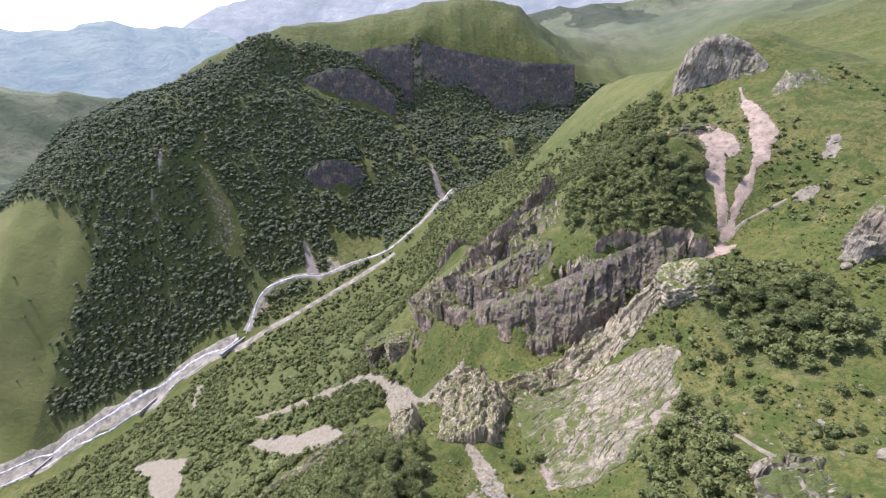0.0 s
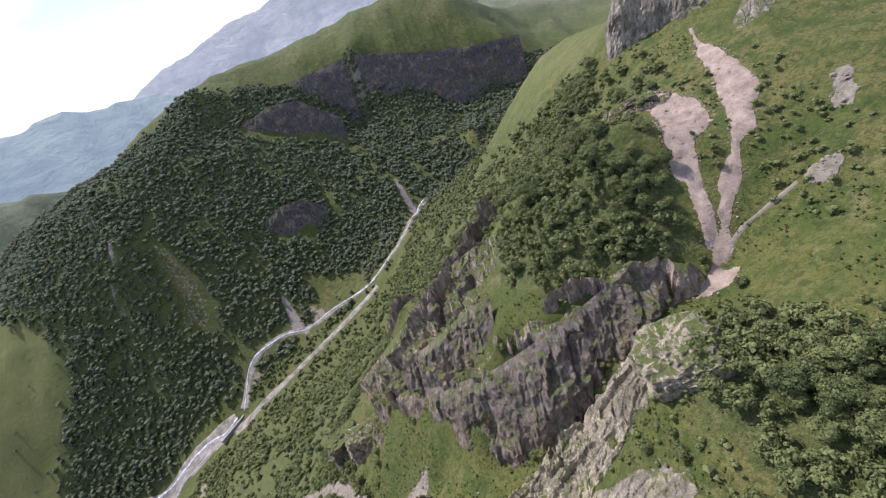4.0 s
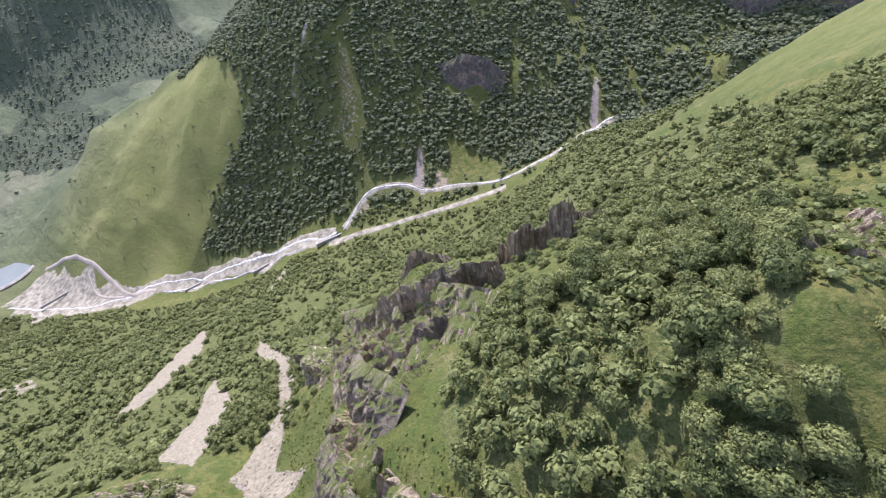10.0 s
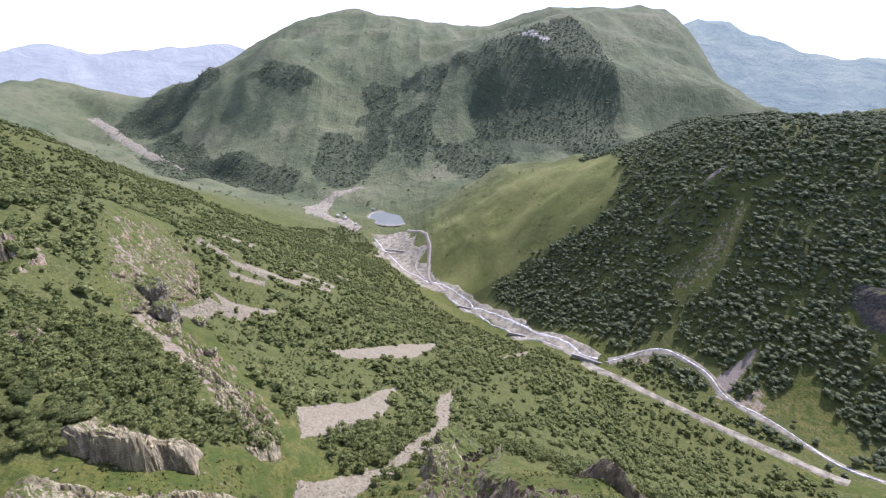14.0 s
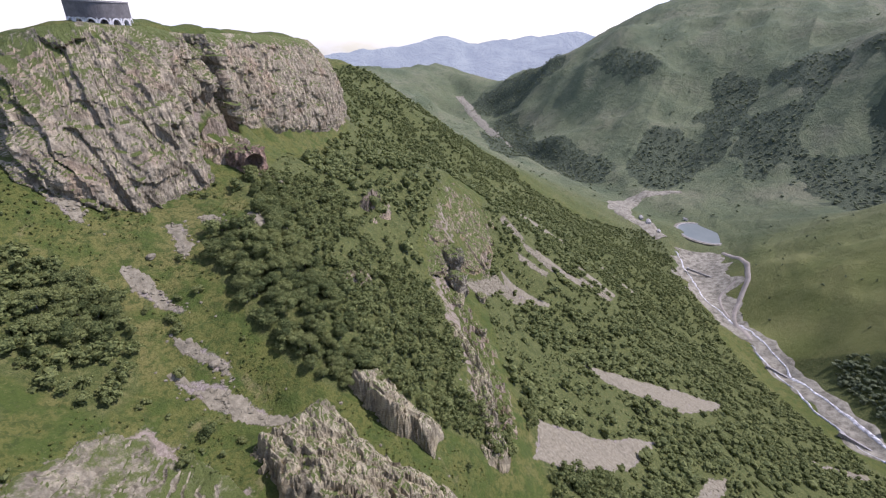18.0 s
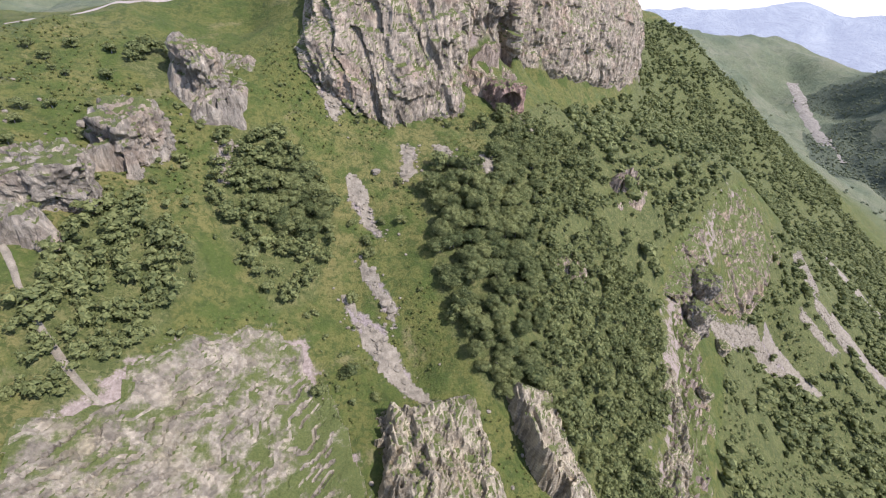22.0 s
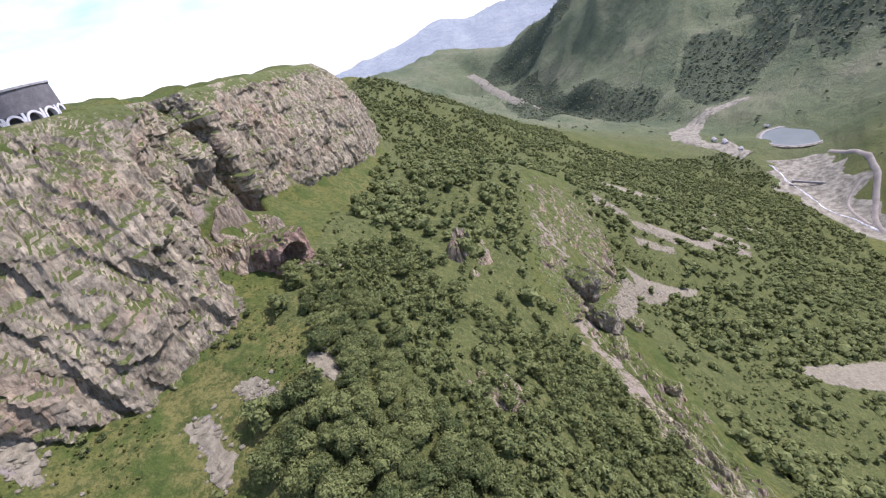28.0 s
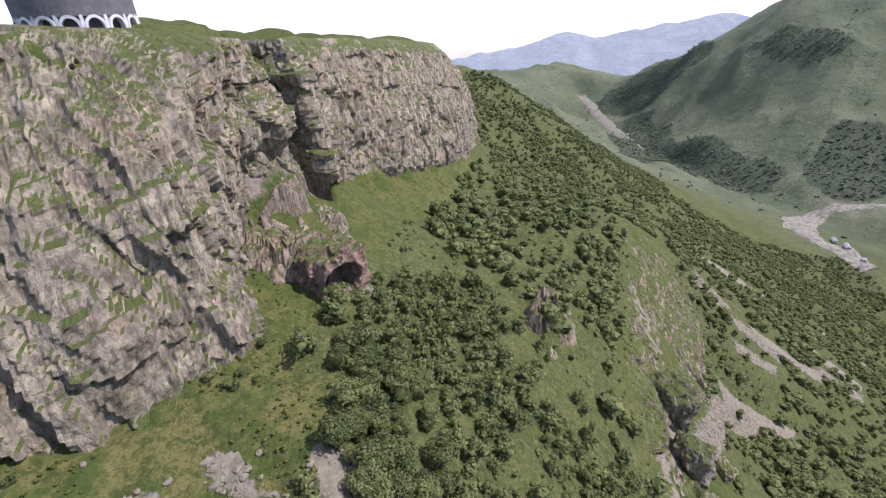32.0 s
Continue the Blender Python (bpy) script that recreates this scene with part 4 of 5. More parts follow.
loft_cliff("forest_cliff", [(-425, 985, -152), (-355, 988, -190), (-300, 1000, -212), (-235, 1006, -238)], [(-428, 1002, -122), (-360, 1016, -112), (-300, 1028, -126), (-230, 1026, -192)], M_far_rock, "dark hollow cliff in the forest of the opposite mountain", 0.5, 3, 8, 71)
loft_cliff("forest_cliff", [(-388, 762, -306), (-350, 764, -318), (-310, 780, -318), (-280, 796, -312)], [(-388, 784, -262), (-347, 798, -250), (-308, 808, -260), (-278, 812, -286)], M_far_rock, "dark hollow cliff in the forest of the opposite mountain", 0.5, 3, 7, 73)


def crag(name, poly, material, label, tall, step=0.9, edge=7.0, seed=1, column=2.6, steep=0.2, jag=1.0):
    """Broken rock steps standing out of a slope: ledges, risers and columns that merge into the ground at their edge."""
    px, py = [q[0] for q in poly], [q[1] for q in poly]
    nx, ny = int((max(px) - min(px) + 16) / step) + 2, int((max(py) - min(py) + 16) / step) + 2
    X, Y = np.meshgrid(min(px) - 8 + np.arange(nx) * step, min(py) - 8 + np.arange(ny) * step, indexing="ij")
    x, y = X.ravel(), Y.ravel()
    x = x + fbm(x, y, 5, 2, seed + 11) * 1.4 * step
    y = y + fbm(x, y, 5, 2, seed + 12) * 1.4 * step
    d, _ = seg_dist(x, y, poly + poly[:1])
    sd = np.where(in_poly(x, y, poly), d, -d) + fbm(x, y, 3 * edge, 3, seed) * 1.3 * edge
    m = smooth(sd, -0.2 * edge, edge)
    h = land(x, y)
    cx, cy = x + fbm(x, y, 9, 2, seed + 1) * 5, y + fbm(x, y, 9, 2, seed + 2) * 5
    cell = lattice(np.floor(cx / column).astype(np.int64), np.floor(cy / column).astype(np.int64), seed + 3) - 0.5
    small = lattice(np.floor(cx / column * 2.3).astype(np.int64), np.floor(cy / column * 2.3).astype(np.int64), seed + 4) - 0.5
    w = (h + fbm(x, y, 2.2 * tall, 3, seed + 5) * 1.5 * tall + cell * 0.32 * tall) / tall
    k = np.floor(w)
    stair = (k + smooth(w - k, 0.5 - steep / 2, 0.5 + steep / 2) - w) * tall * 0.95
    z = h + m * np.maximum(stair + 0.16 * tall + jag * (cell * 0.22 + small * 0.12) * tall + ridged(x, y, 7, 3, seed + 6) * 1.1, -0.5) - (1 - m) * 1.6
    f = grid_faces(nx, ny)
    f = f[(m[f] > 0.02).any(1)]
    return tagged(new(name, mesh_of(name, np.stack([x, y, z], 1), f, material)), label, "crag", kind="structure")


def scarp(name, line, high, dip, material, label, seed, side=1, step=0.5, slab=2.4, category="crag"):
    """A tilted stack of rock slabs: a steep broken face on one side of a crest line, a dipping slab face on the other."""
    px, py = [q[0] for q in line], [q[1] for q in line]
    pad = dip + 4
    nx, ny = int((max(px) - min(px) + 2 * pad) / step) + 2, int((max(py) - min(py) + 2 * pad) / step) + 2
    X, Y = np.meshgrid(min(px) - pad + np.arange(nx) * step, min(py) - pad + np.arange(ny) * step, indexing="ij")
    x, y = X.ravel(), Y.ravel()
    wx, wy = x + fbm(x, y, 8, 3, seed) * 4, y + fbm(x, y, 8, 3, seed + 1) * 4
    best, s, along, past = np.full(x.shape, 1e9), np.zeros(x.shape), np.zeros(x.shape), np.zeros(x.shape)
    run = 0.0
    for (ax, ay), (bx, by) in zip(line, line[1:]):
        dx, dy = bx - ax, by - ay
        long = math.hypot(dx, dy)
        raw = ((wx - ax) * dx + (wy - ay) * dy) / long ** 2
        f = np.clip(raw, 0, 1)
        d = np.hypot(wx - ax - f * dx, wy - ay - f * dy)
        near = d < best
        cross = ((wx - ax) * dy - (wy - ay) * dx) * side / long
        out = np.abs(raw - f) * long
        best, s, along, past = np.where(near, d, best), np.where(near, np.where(out > 0, cross, np.sign(cross) * d), s), np.where(near, run + f * long, along), np.where(near, out, past)
        run += long
    h = np.interp(along / run, np.linspace(0, 1, len(high)), high)
    k = np.floor((s + fbm(x, y, 5, 2, seed + 2) * 1.5) / slab).astype(np.int64)
    m = np.floor((along + lattice(k, k * 0, seed) * 9 + fbm(x, y, 6, 2, seed + 4) * 3) / 6.0).astype(np.int64)
    block = lattice(k, m, seed + 3)
    small = lattice(np.floor(s / 0.9 + fbm(x, y, 4, 2, seed + 6) * 3).astype(np.int64), np.floor(along / 1.9 + fbm(x, y, 3, 2, seed + 7) * 2).astype(np.int64), seed + 5)
    face = smooth(s + (block - 0.5) * 2.2 + (small - 0.5) * 1.3, -3.2, 0.4)
    back = np.clip(1 - (s - fbm(x, y, 10, 2, seed + 8) * 5) / dip, 0, 1) ** 0.75
    ends = smooth(-past, -3.5, 0.0)
    up = h * face * back * ends
    z = land(x, y) + up * (0.84 + 0.26 * block) + np.clip(up, 0, 1) * ((block - 0.5) * 1.6 + (small - 0.5) * 1.1 + fbm(x, y, 2.5, 2, seed + 9) * 0.9) - (up < 0.3) * 1.2
    f = grid_faces(nx, ny)
    f = f[(up[f] > 0.25).any(1)]
    return tagged(new(name, mesh_of(name, np.stack([x, y, z], 1), f, material)), label, category, kind="structure")


scarp("layered_outcrop", [(-11, 104), (-10, 120), (-13, 132), (-20, 145), (-30, 160)], (6, 7, 10, 12, 8), 24, M_pale, "long pale layered outcrop with a dark overhanging face", 301, -1)
scarp("pale_rib", [(72, 154), (60, 156), (50, 152), (38, 151), (19, 145), (2, 139), (-8, 137)], (8, 9, 8, 7, 6, 6, 4), 15, M_pale, "pale layered rock rib between the gorge wall and the slab", 317, -1)
scarp("split_outcrop", [(-46, 108), (-47, 118), (-53, 132)], (7, 11, 9), 15, M_pale, "pale split outcrop with a shaded side below the wood", 303, -1)
scarp("spur_fins", [(-136, 92), (-129, 105), (-117, 122), (-100, 136), (-86, 148)], (3, 6, 5, 8, 5), 8, M_pale, "layered rock fins along the spur crest", 305, 1)
scarp("gully_outcrop", [(-36, 232), (-22, 225), (-4, 223), (12, 229), (20, 239)], (8, 16, 18, 16, 8), 26, M_crag, "broken brown outcrop with a shaded face above the gully", 307, -1)
scarp("gully_outcrop", [(3, 266), (16, 260), (29, 267), (36, 284)], (7, 14, 16, 8), 22, M_crag, "broken brown outcrop with a shaded face above the gully", 309, -1)
scarp("gully_outcrop", [(-56, 268), (-44, 264), (-30, 272)], (5, 9, 6), 13, M_crag, "low broken outcrop on the ridge", 311, -1)
scarp("gully_outcrop", [(2, 214), (12, 212)], (9, 8), 8, M_dark, "small dark block on the green slope", 313, -1)
scarp("cave_brow", [(-102, -22), (-94, -15), (-84, -14), (-74, -20)], (4, 7, 7, 4), 18, M_crag, "grassy rock brow below the plateau cliff", 315, 1)
crag("spur_crest", [(-182, 60), (-170, 94), (-142, 122), (-105, 146), (-90, 134), (-122, 106), (-148, 80), (-160, 56)], M_bluff, "pale rock steps along the grassy spur edge", 5.5, 0.7, 6, 203, 2.2, 0.3, 0.6)
crag("gorge_crags", [(-72, 224), (-44, 204), (-16, 190), (12, 188), (26, 202), (14, 220), (-8, 224), (-34, 228), (-56, 242)], M_crag, "broken brown crags with grassy ledges above the gorge", 20, 0.7, 7, 205, 5.0, 0.12, 0.6)
crag("gorge_lip", [(86, 170), (60, 178), (36, 180), (12, 186), (-12, 198), (-30, 208), (-22, 188), (0, 174), (30, 164), (62, 164), (84, 160)], M_crag, "dark rocky lip along the gorge edge", 12, 0.7, 4, 207, 3.6, 0.14, 0.7)
crag("stream_crags", [(-60, 224), (-96, 238), (-128, 244), (-112, 222), (-84, 208), (-58, 206)], M_crag, "low brown crags beside the stony gully", 9, 0.8, 5, 209, 2.4, 0.2)
crag("cave_crags", [(12, -14), (26, -22), (40, -14), (40, 8), (30, 20), (16, 18)], M_rock, "pale crags with a dark cave mouth in the meadow", 11, 0.55, 4, 211, 2.6, 0.16, 1.2)
crag("meadow_crags", [(34, 14), (52, 22), (54, 42), (40, 44), (33, 32)], M_rock, "grey crags breaking out of the grass", 11, 0.55, 4, 213, 2.6, 0.16, 1.2)
crag("meadow_crags", [(50, 38), (66, 46), (68, 66), (56, 70), (48, 56)], M_rock, "grey crags breaking out of the grass", 10, 0.55, 4, 215, 2.4, 0.16, 1.2)
crag("mesa_ledges", [(-96, -50), (-112, -56), (-106, -30), (-92, -16), (-76, -14), (-72, -26)], M_crag, "grassy rock ledges under the plateau cliff", 9, 0.7, 5, 217, 2.4, 0.2)
crag("wood_crags", [(-140, 10), (-160, 2), (-176, 10), (-158, 24), (-142, 24)], M_crag, "grey crags half hidden in the wood", 9, 0.8, 4, 219, 2.4, 0.2)
crag("wood_crags", [(-76, 66), (-92, 52), (-104, 60), (-92, 74)], M_crag, "grey crags half hidden in the wood", 8, 0.7, 4, 221, 2.4, 0.2)
crag("hill_ribs", [(100, 246), (112, 232), (112, 222), (96, 226), (78, 224), (72, 234), (88, 244)], M_crag, "weathered rocks on the grassy hill crest", 2.6, 0.5, 3, 223, 1.4, 0.3, 0.6)


# ---------------------------------------------------------------- rocks
def ico(level):
    bm = bmesh.new()
    bmesh.ops.create_icosphere(bm, subdivisions=level, radius=1.0)
    v = np.array([p.co[:] for p in bm.verts])
    f = np.array([[q.index for q in t.verts] for t in bm.faces])
    bm.free()
    return v, f


ICO = {k: ico(k) for k in (1, 2, 4, 5)}


def n3(p, size, seed, octaves=3):
    """Noise in space from three sheets of plane noise."""
    q = p / size
    total, amp = 0.0, 1.0
    for o in range(octaves):
        total = total + amp * (vnoise(q[:, 0] + 3.1 * o, q[:, 1] + q[:, 2] * 0.71, seed + o) + vnoise(q[:, 1] - 5.7 * o, q[:, 2] + q[:, 0] * 0.63, seed + 20 + o) + vnoise(q[:, 2] + 1.9 * o, q[:, 0] + q[:, 1] * 0.57, seed + 40 + o)) / 1.5
        amp, q = amp * 0.5, q * 2.1
    return total


def rock_mesh(name, size, material, seed, level=5, layers=0.0, tilt=(0, 0, 0), dents=(), boxy=0.55):
    """A blocky boulder with bedding steps; dents push hollows into it: direction, width, depth."""
    v, f = ICO[level]
    box = np.abs(v).max(1, keepdims=True)
    p = v / (box ** boxy) * np.array(size) * 0.5
    big = max(size)
    out = v.copy()
    p = p + out * (n3(p, big * 0.35, seed, 3) * big * 0.13)[:, None]
    step = big * 0.09
    blocks = lattice(np.floor(p[:, 0] / step + n3(p, big * 0.2, seed + 3, 2)).astype(np.int64), np.floor(p[:, 1] / step).astype(np.int64) * 31 + np.floor(p[:, 2] / step).astype(np.int64), seed) - 0.5
    p = p + out * (blocks * big * 0.045)[:, None]
    q = p + np.stack([n3(p, big * 0.3, seed + 13, 2), n3(p, big * 0.3, seed + 14, 2), n3(p, big * 0.3, seed + 15, 2)], 1) * big * 0.12
    cols = lattice(np.floor(q[:, 0] / (big * 0.13)).astype(np.int64), np.floor(q[:, 1] / (big * 0.13)).astype(np.int64) * 17 + np.floor(q[:, 2] / (big * 0.34)).astype(np.int64), seed + 16) - 0.5
    p = p + out * np.array([1, 1, 0.8]) * (cols * big * (0.03 if layers else 0.09))[:, None]
    if layers:
        w = p[:, 2] / layers + n3(p, big * 0.3, seed + 5, 2) * 0.9
        saw = (w - np.floor(w)) ** 2
        p = p + out * np.array([1, 1, 0.15]) * (-saw * layers * 0.9)[:, None]
    for (dx, dy, dz), width, depth in dents:
        d = np.array((dx, dy, dz), float)
        d /= np.linalg.norm(d)
        c = (v @ d)
        p = p - d * (smooth(c, math.cos(width), math.cos(width * 0.6)) * depth)[:, None]
    p = p + out * (n3(p, big * 0.06, seed + 9, 2) * big * 0.018)[:, None]
    turn = np.array(Euler([radians(a) for a in tilt]).to_matrix())
    return mesh_of(name, p @ turn.T, f, material)


def rock(name, x, y, size, material, label, seed, sink=0.3, layers=0.0, tilt=(0, 0, 0), level=5, dents=(), category="rock", z=None, boxy=0.55):
    ob = tagged(new(name, rock_mesh(name, size, material, seed, level, layers, tilt, dents, boxy)), label, category)
    base = float(land(x, y)[0]) if z is None else z
    ob.location = (x, y, base + size[2] * (0.5 - sink))
    return ob


rock("ridge_outcrop", 67, 143, (20, 20, 12), M_pale, "grassy pale rock at the head of the pale slab", 104, 0.5, 1.6, (0, 20, 170))
rock("standing_rock", 120, 132, (16, 13, 27), M_rock, "tall rough grey standing rock on the meadow", 107, 0.35, 0.0, (0, 12, 30))
rock("rock_tower", -6, 222, (9, 8, 17), M_dark, "small dark rock tower on the green slope", 114, 0.3, 0.0, (0, 8, 15), 4)
rock("rock_tower", 4, 216, (7, 7, 12), M_dark, "small dark rock tower on the green slope", 115, 0.3, 0.0, (0, -8, 50), 4)
rock("stream_crag", -100, 230, (24, 16, 22), M_dark, "dark crag beside the stony gully", 116, 0.35, 2.0, (0, 0, 40))
rock("stream_crag", -82, 222, (22, 14, 14), M_pale, "pale crag beside the stony gully", 117, 0.4, 1.6, (0, 10, 20))
rock("bluff_block", -196, 46, (20, 12, 24), M_rock, "dark block with hollows at the foot of the bluff", 121, 0.35, 0.0, (0, 0, 60), 5, (((0.6, 1, 0.1), 0.5, 5),))
rock("bluff_block", -178, 62, (16, 11, 20), M_rock, "dark block with hollows at the foot of the bluff", 122, 0.35, 0.0, (0, 0, 100), 5, (((0.6, 1, 0.1), 0.5, 4),))
rock("spur_rock", -166, 73, (11, 7, 9), M_pale, "pale broken rock on the edge of the spur", 131, 0.35, 1.2, (0, 12, 20), 4)
rock("spur_rock", -200, 70, (9, 7, 9), M_pale, "pale broken rock on the edge of the spur", 132, 0.35, 1.2, (0, 12, 60), 4)
rock("spur_rock", -158, 94, (8, 6, 10), M_pale, "pale broken rock on the edge of the spur", 133, 0.35, 1.2, (0, 12, 100), 4)
rock("cave_rock", -89, -9, (17, 14, 15), M_cave, "low reddish rock hollow under a grassy brow", 123, 0.30, 0.0, (0, 0, 15), 5, (((0.3, 1.0, -0.05), 0.62, 8.0),))
rock("cave_crag", 28, 2, (12, 18, 20), M_rock, "tall pale crag with a dark cave mouth in the meadow", 124, 0.34, 0.0, (-18, 10, 30), 5, (((0.1, 1, -0.35), 0.2, 5),))
rock("meadow_crag", 44, 31, (17, 15, 19), M_rock, "grey crag standing in the grass", 125, 0.38, 0.0, (0, 8, 50), 5, (((-0.1, 1, -0.1), 0.16, 3),))
rock("meadow_crag", 57, 52, (18, 15, 15), M_rock, "grey crag standing in the grass", 126, 0.4, 0.0, (0, 0, 10))
rock("crest_rock", 100, 233, (13, 6, 5), M_dark, "dark rock lip over the pink scree", 128, 0.4, 1.6, (0, 0, 160), 4)

# loose boulders
rng = np.random.default_rng(7)
STONES = [rock_mesh("boulder", (1.0, 0.8, 0.62), M_scree, 300 + i, 2) for i in range(5)]
k = 0
while k < 110:
    bx, by = rng.uniform(-60, 110), rng.uniform(5, 160)
    if all_woods(np.array([bx]), np.array([by]))[0] > 0.1:
        continue
    s = float(rng.uniform(0.6, 1.0) if k > 12 else rng.uniform(1.6, 3.0)) * 1.25
    st = tagged(new("boulder", STONES[k % 5]), "pale loose boulder lying in the meadow grass", "boulder", "loose boulders on the meadow")
    st.location = (bx, by, float(land(bx, by)[0]) + 0.12 * s)
    st.rotation_euler = (0, 0, float(rng.uniform(0, 6.28)))
    st.scale = (s, s, s)
    k += 1


def stone_field(name, shapes, count, size, material, label, seed, lift=0.1):
    g = np.random.default_rng(seed)
    v0, f0 = ICO[1]
    xs, ys = [], []
    area = [abs(sum(a[0] * b[1] - a[1] * b[0] for a, b in zip(p, p[1:] + p[:1]))) / 2 for p in shapes]
    for p, a in zip(shapes, area):
        n = int(count * a / sum(area)) + 30
        px, py = [q[0] for q in p], [q[1] for q in p]
        x, y = g.uniform(min(px) - 3, max(px) + 3, n * 3), g.uniform(min(py) - 3, max(py) + 3, n * 3)
        keep = g.uniform(0, 1, n * 3) < poly_mask(x, y, p, 2.5)
        xs.append(x[keep]), ys.append(y[keep])
    x, y = np.concatenate(xs), np.concatenate(ys)
    s = size * np.exp(g.normal(0, 0.45, len(x)))
    jit = 1 + g.uniform(-0.35, 0.35, (len(x), len(v0)))
    v = v0[None] * jit[..., None] * s[:, None, None] * np.array([1, 0.9, 0.6])
    v = v + np.stack([x, y, land(x, y) + lift * s], 1)[:, None]
    f = (f0[None] + (np.arange(len(x)) * len(v0))[:, None, None]).reshape(-1, 3)
    return tagged(new(name, mesh_of(name, v.reshape(-1, 3), f, material)), label, "stones", kind="stuff")


stone_field("scree_stones", SCREES[2:7] + SCREES[13:], 9000, 0.45, M_scree, "loose grey scree stones on the slope", 11)
stone_field("pink_scree_stones", RED_SCREES, 6000, 0.22, M_red, "loose pink scree stones in the chutes", 12)


def patch_sheet(name, poly, material, label, category, step, lift, seed, thick=0.5, relief=0.0, crack=None, fray=5.0, shrink=0.0):
    """A sheet over the ground inside a plan outline, with a frayed edge."""
    px, py = [q[0] for q in poly], [q[1] for q in poly]
    nx, ny = int((max(px) - min(px) + 12) / step) + 2, int((max(py) - min(py) + 12) / step) + 2
    X, Y = np.meshgrid(min(px) - 6 + np.arange(nx) * step, min(py) - 6 + np.arange(ny) * step, indexing="ij")
    x, y = X.ravel(), Y.ravel()
    d, _ = seg_dist(x, y, poly + poly[:1])
    sd = np.where(in_poly(x, y, poly), d, -d) + fbm(x, y, 7, 3, seed) * fray - shrink
    z = land(x, y) + lift + np.clip(sd, -4, 1) * thick - (sd < -0.5) * 1.5
    if crack is not None:
        z = z + crack(x, y) * np.clip(sd / 3, 0, 1)
    f = grid_faces(nx, ny)
    f = f[(sd[f] > -3).any(1)]
    return tagged(new(name, mesh_of(name, np.stack([x, y, z], 1), f, material)), label, category, kind="structure")


def slab_cracks(x, y):
    """Long joints down the slab and short ones across it."""
    a, b = x * 0.78 + y * 0.62, -x * 0.62 + y * 0.78
    a2 = a + fbm(a, b, 22, 4, 5) * 13
    b2 = b + fbm(a, b, 18, 4, 6) * 8 + fbm(a, b, 4, 2, 16) * 1.6
    ia = np.floor(b2 / 2.6)
    ib = np.floor(a2 / 6.5 + lattice(ia.astype(np.int64), np.zeros_like(ia, np.int64), 3))
    h = lattice(ia.astype(np.int64), ib.astype(np.int64), 9)
    gap = (np.abs(b2 / 2.6 - ia - 0.5) > 0.40) * (fbm(a, b, 9, 2, 21) > -0.1)
    return h * 0.55 - gap * 0.55


patch_sheet("pale_slab", PALE_SLAB, M_slab, "pale cracked rock slab sloping down the hillside", "rock slab", 0.55, 0.3, 3, 0.25, 0, slab_cracks)
for i, p in enumerate(RED_SCREES):
    patch_sheet("pink_scree", p, M_red, "pink scree chute cutting down the green hill", "scree", 0.5, 0.16, 20 + i, 0.14, fray=1.8, shrink=-0.35)
for i, p in enumerate(SCREES):
    patch_sheet("scree", p, M_scree, "pale grey gravel fan between birches", "scree", 1.0 if i < 2 else 0.7 if i < 7 or i > 12 else 2.0, 0.15, 40 + i, 0.12, fray=3.5)


# ---------------------------------------------------------------- river, roads, pond
def drape(name, pts, half, material, label, category, lift=0.5, step=8.0, wobble=0.3, seed=1, cross=5, stray=0.0):
    p = line_points([(a, b, 0) for a, b, *_ in pts], step)
    sm = np.stack([np.convolve(np.pad(p[:, i], 3, mode="edge"), np.ones(7) / 7, "valid") for i in range(2)], 1)
    p = np.column_stack([sm, p[:, 2]])
    d = np.gradient(p[:, :2], axis=0)
    d /= np.linalg.norm(d, axis=1, keepdims=True) + 1e-9
    nrm = np.stack([-d[:, 1], d[:, 0]], 1)
    if np.ndim(half):
        half = np.interp(np.linspace(0, 1, len(p)), np.linspace(0, 1, len(half)), half)
    k = np.arange(len(p))
    sway = fbm(k * step, k * 0 + 9, 50, 3, seed + 6) * half * wobble * 2.5 + fbm(k * step, k * 0 + 4, 90, 3, seed + 2) * 2 * stray
    w1 = half * (1 + wobble * 2 * fbm(k * step, k * 0, 30, 3, seed)) + sway
    w2 = half * (1 + wobble * 2 * fbm(k * step, k * 0 + 50, 30, 3, seed + 3)) - sway
    s = np.linspace(0, 1, cross)
    xy = p[:, None, :2] + nrm[:, None] * ((1 - s) * w1[:, None] - s * w2[:, None])[..., None]
    z = land(xy[..., 0].ravel(), xy[..., 1].ravel()).reshape(xy.shape[:2]) + lift
    z[:, 0] -= lift * 2
    z[:, -1] -= lift * 2
    v = np.concatenate([xy, z[..., None]], -1)
    return tagged(new(name, mesh_of(name, v.reshape(-1, 3), grid_faces(len(p), cross), material, True)), label, category, kind="structure")


ARM_A = [(-110, 815), (-128, 790), (-155, 712), (-216, 655), (-288, 636), (-330, 612), (-372, 614), (-437, 582), (-446, 540), (-452, 512)]
ARM_B = [(-195, 640), (-250, 606), (-305, 570), (-355, 532), (-440, 498), (-466, 494)]
MAIN = [(-452, 506), (-520, 470), (-600, 440), (-690, 405), (-777, 373), (-870, 330), (-964, 285), (-1080, 245), (-1200, 205), (-1330, 165)]
drape("upper_riverbed", [(130, 905), (60, 872), (-40, 848)] + ARM_A, [4.5, 5, 5, 6.5, 6.5, 5, 4.5, 4.5, 5.5, 11], M_gravel, "pale gravel bed of the upper river", "riverbed", 0.9, 8, 0.3, 3, 7)
drape("side_riverbed", ARM_B, [9, 8, 7, 8, 13], M_gravel, "dry grey gravel arm beside a wooded island", "riverbed", 1.0, 8, 0.2, 4, 7)
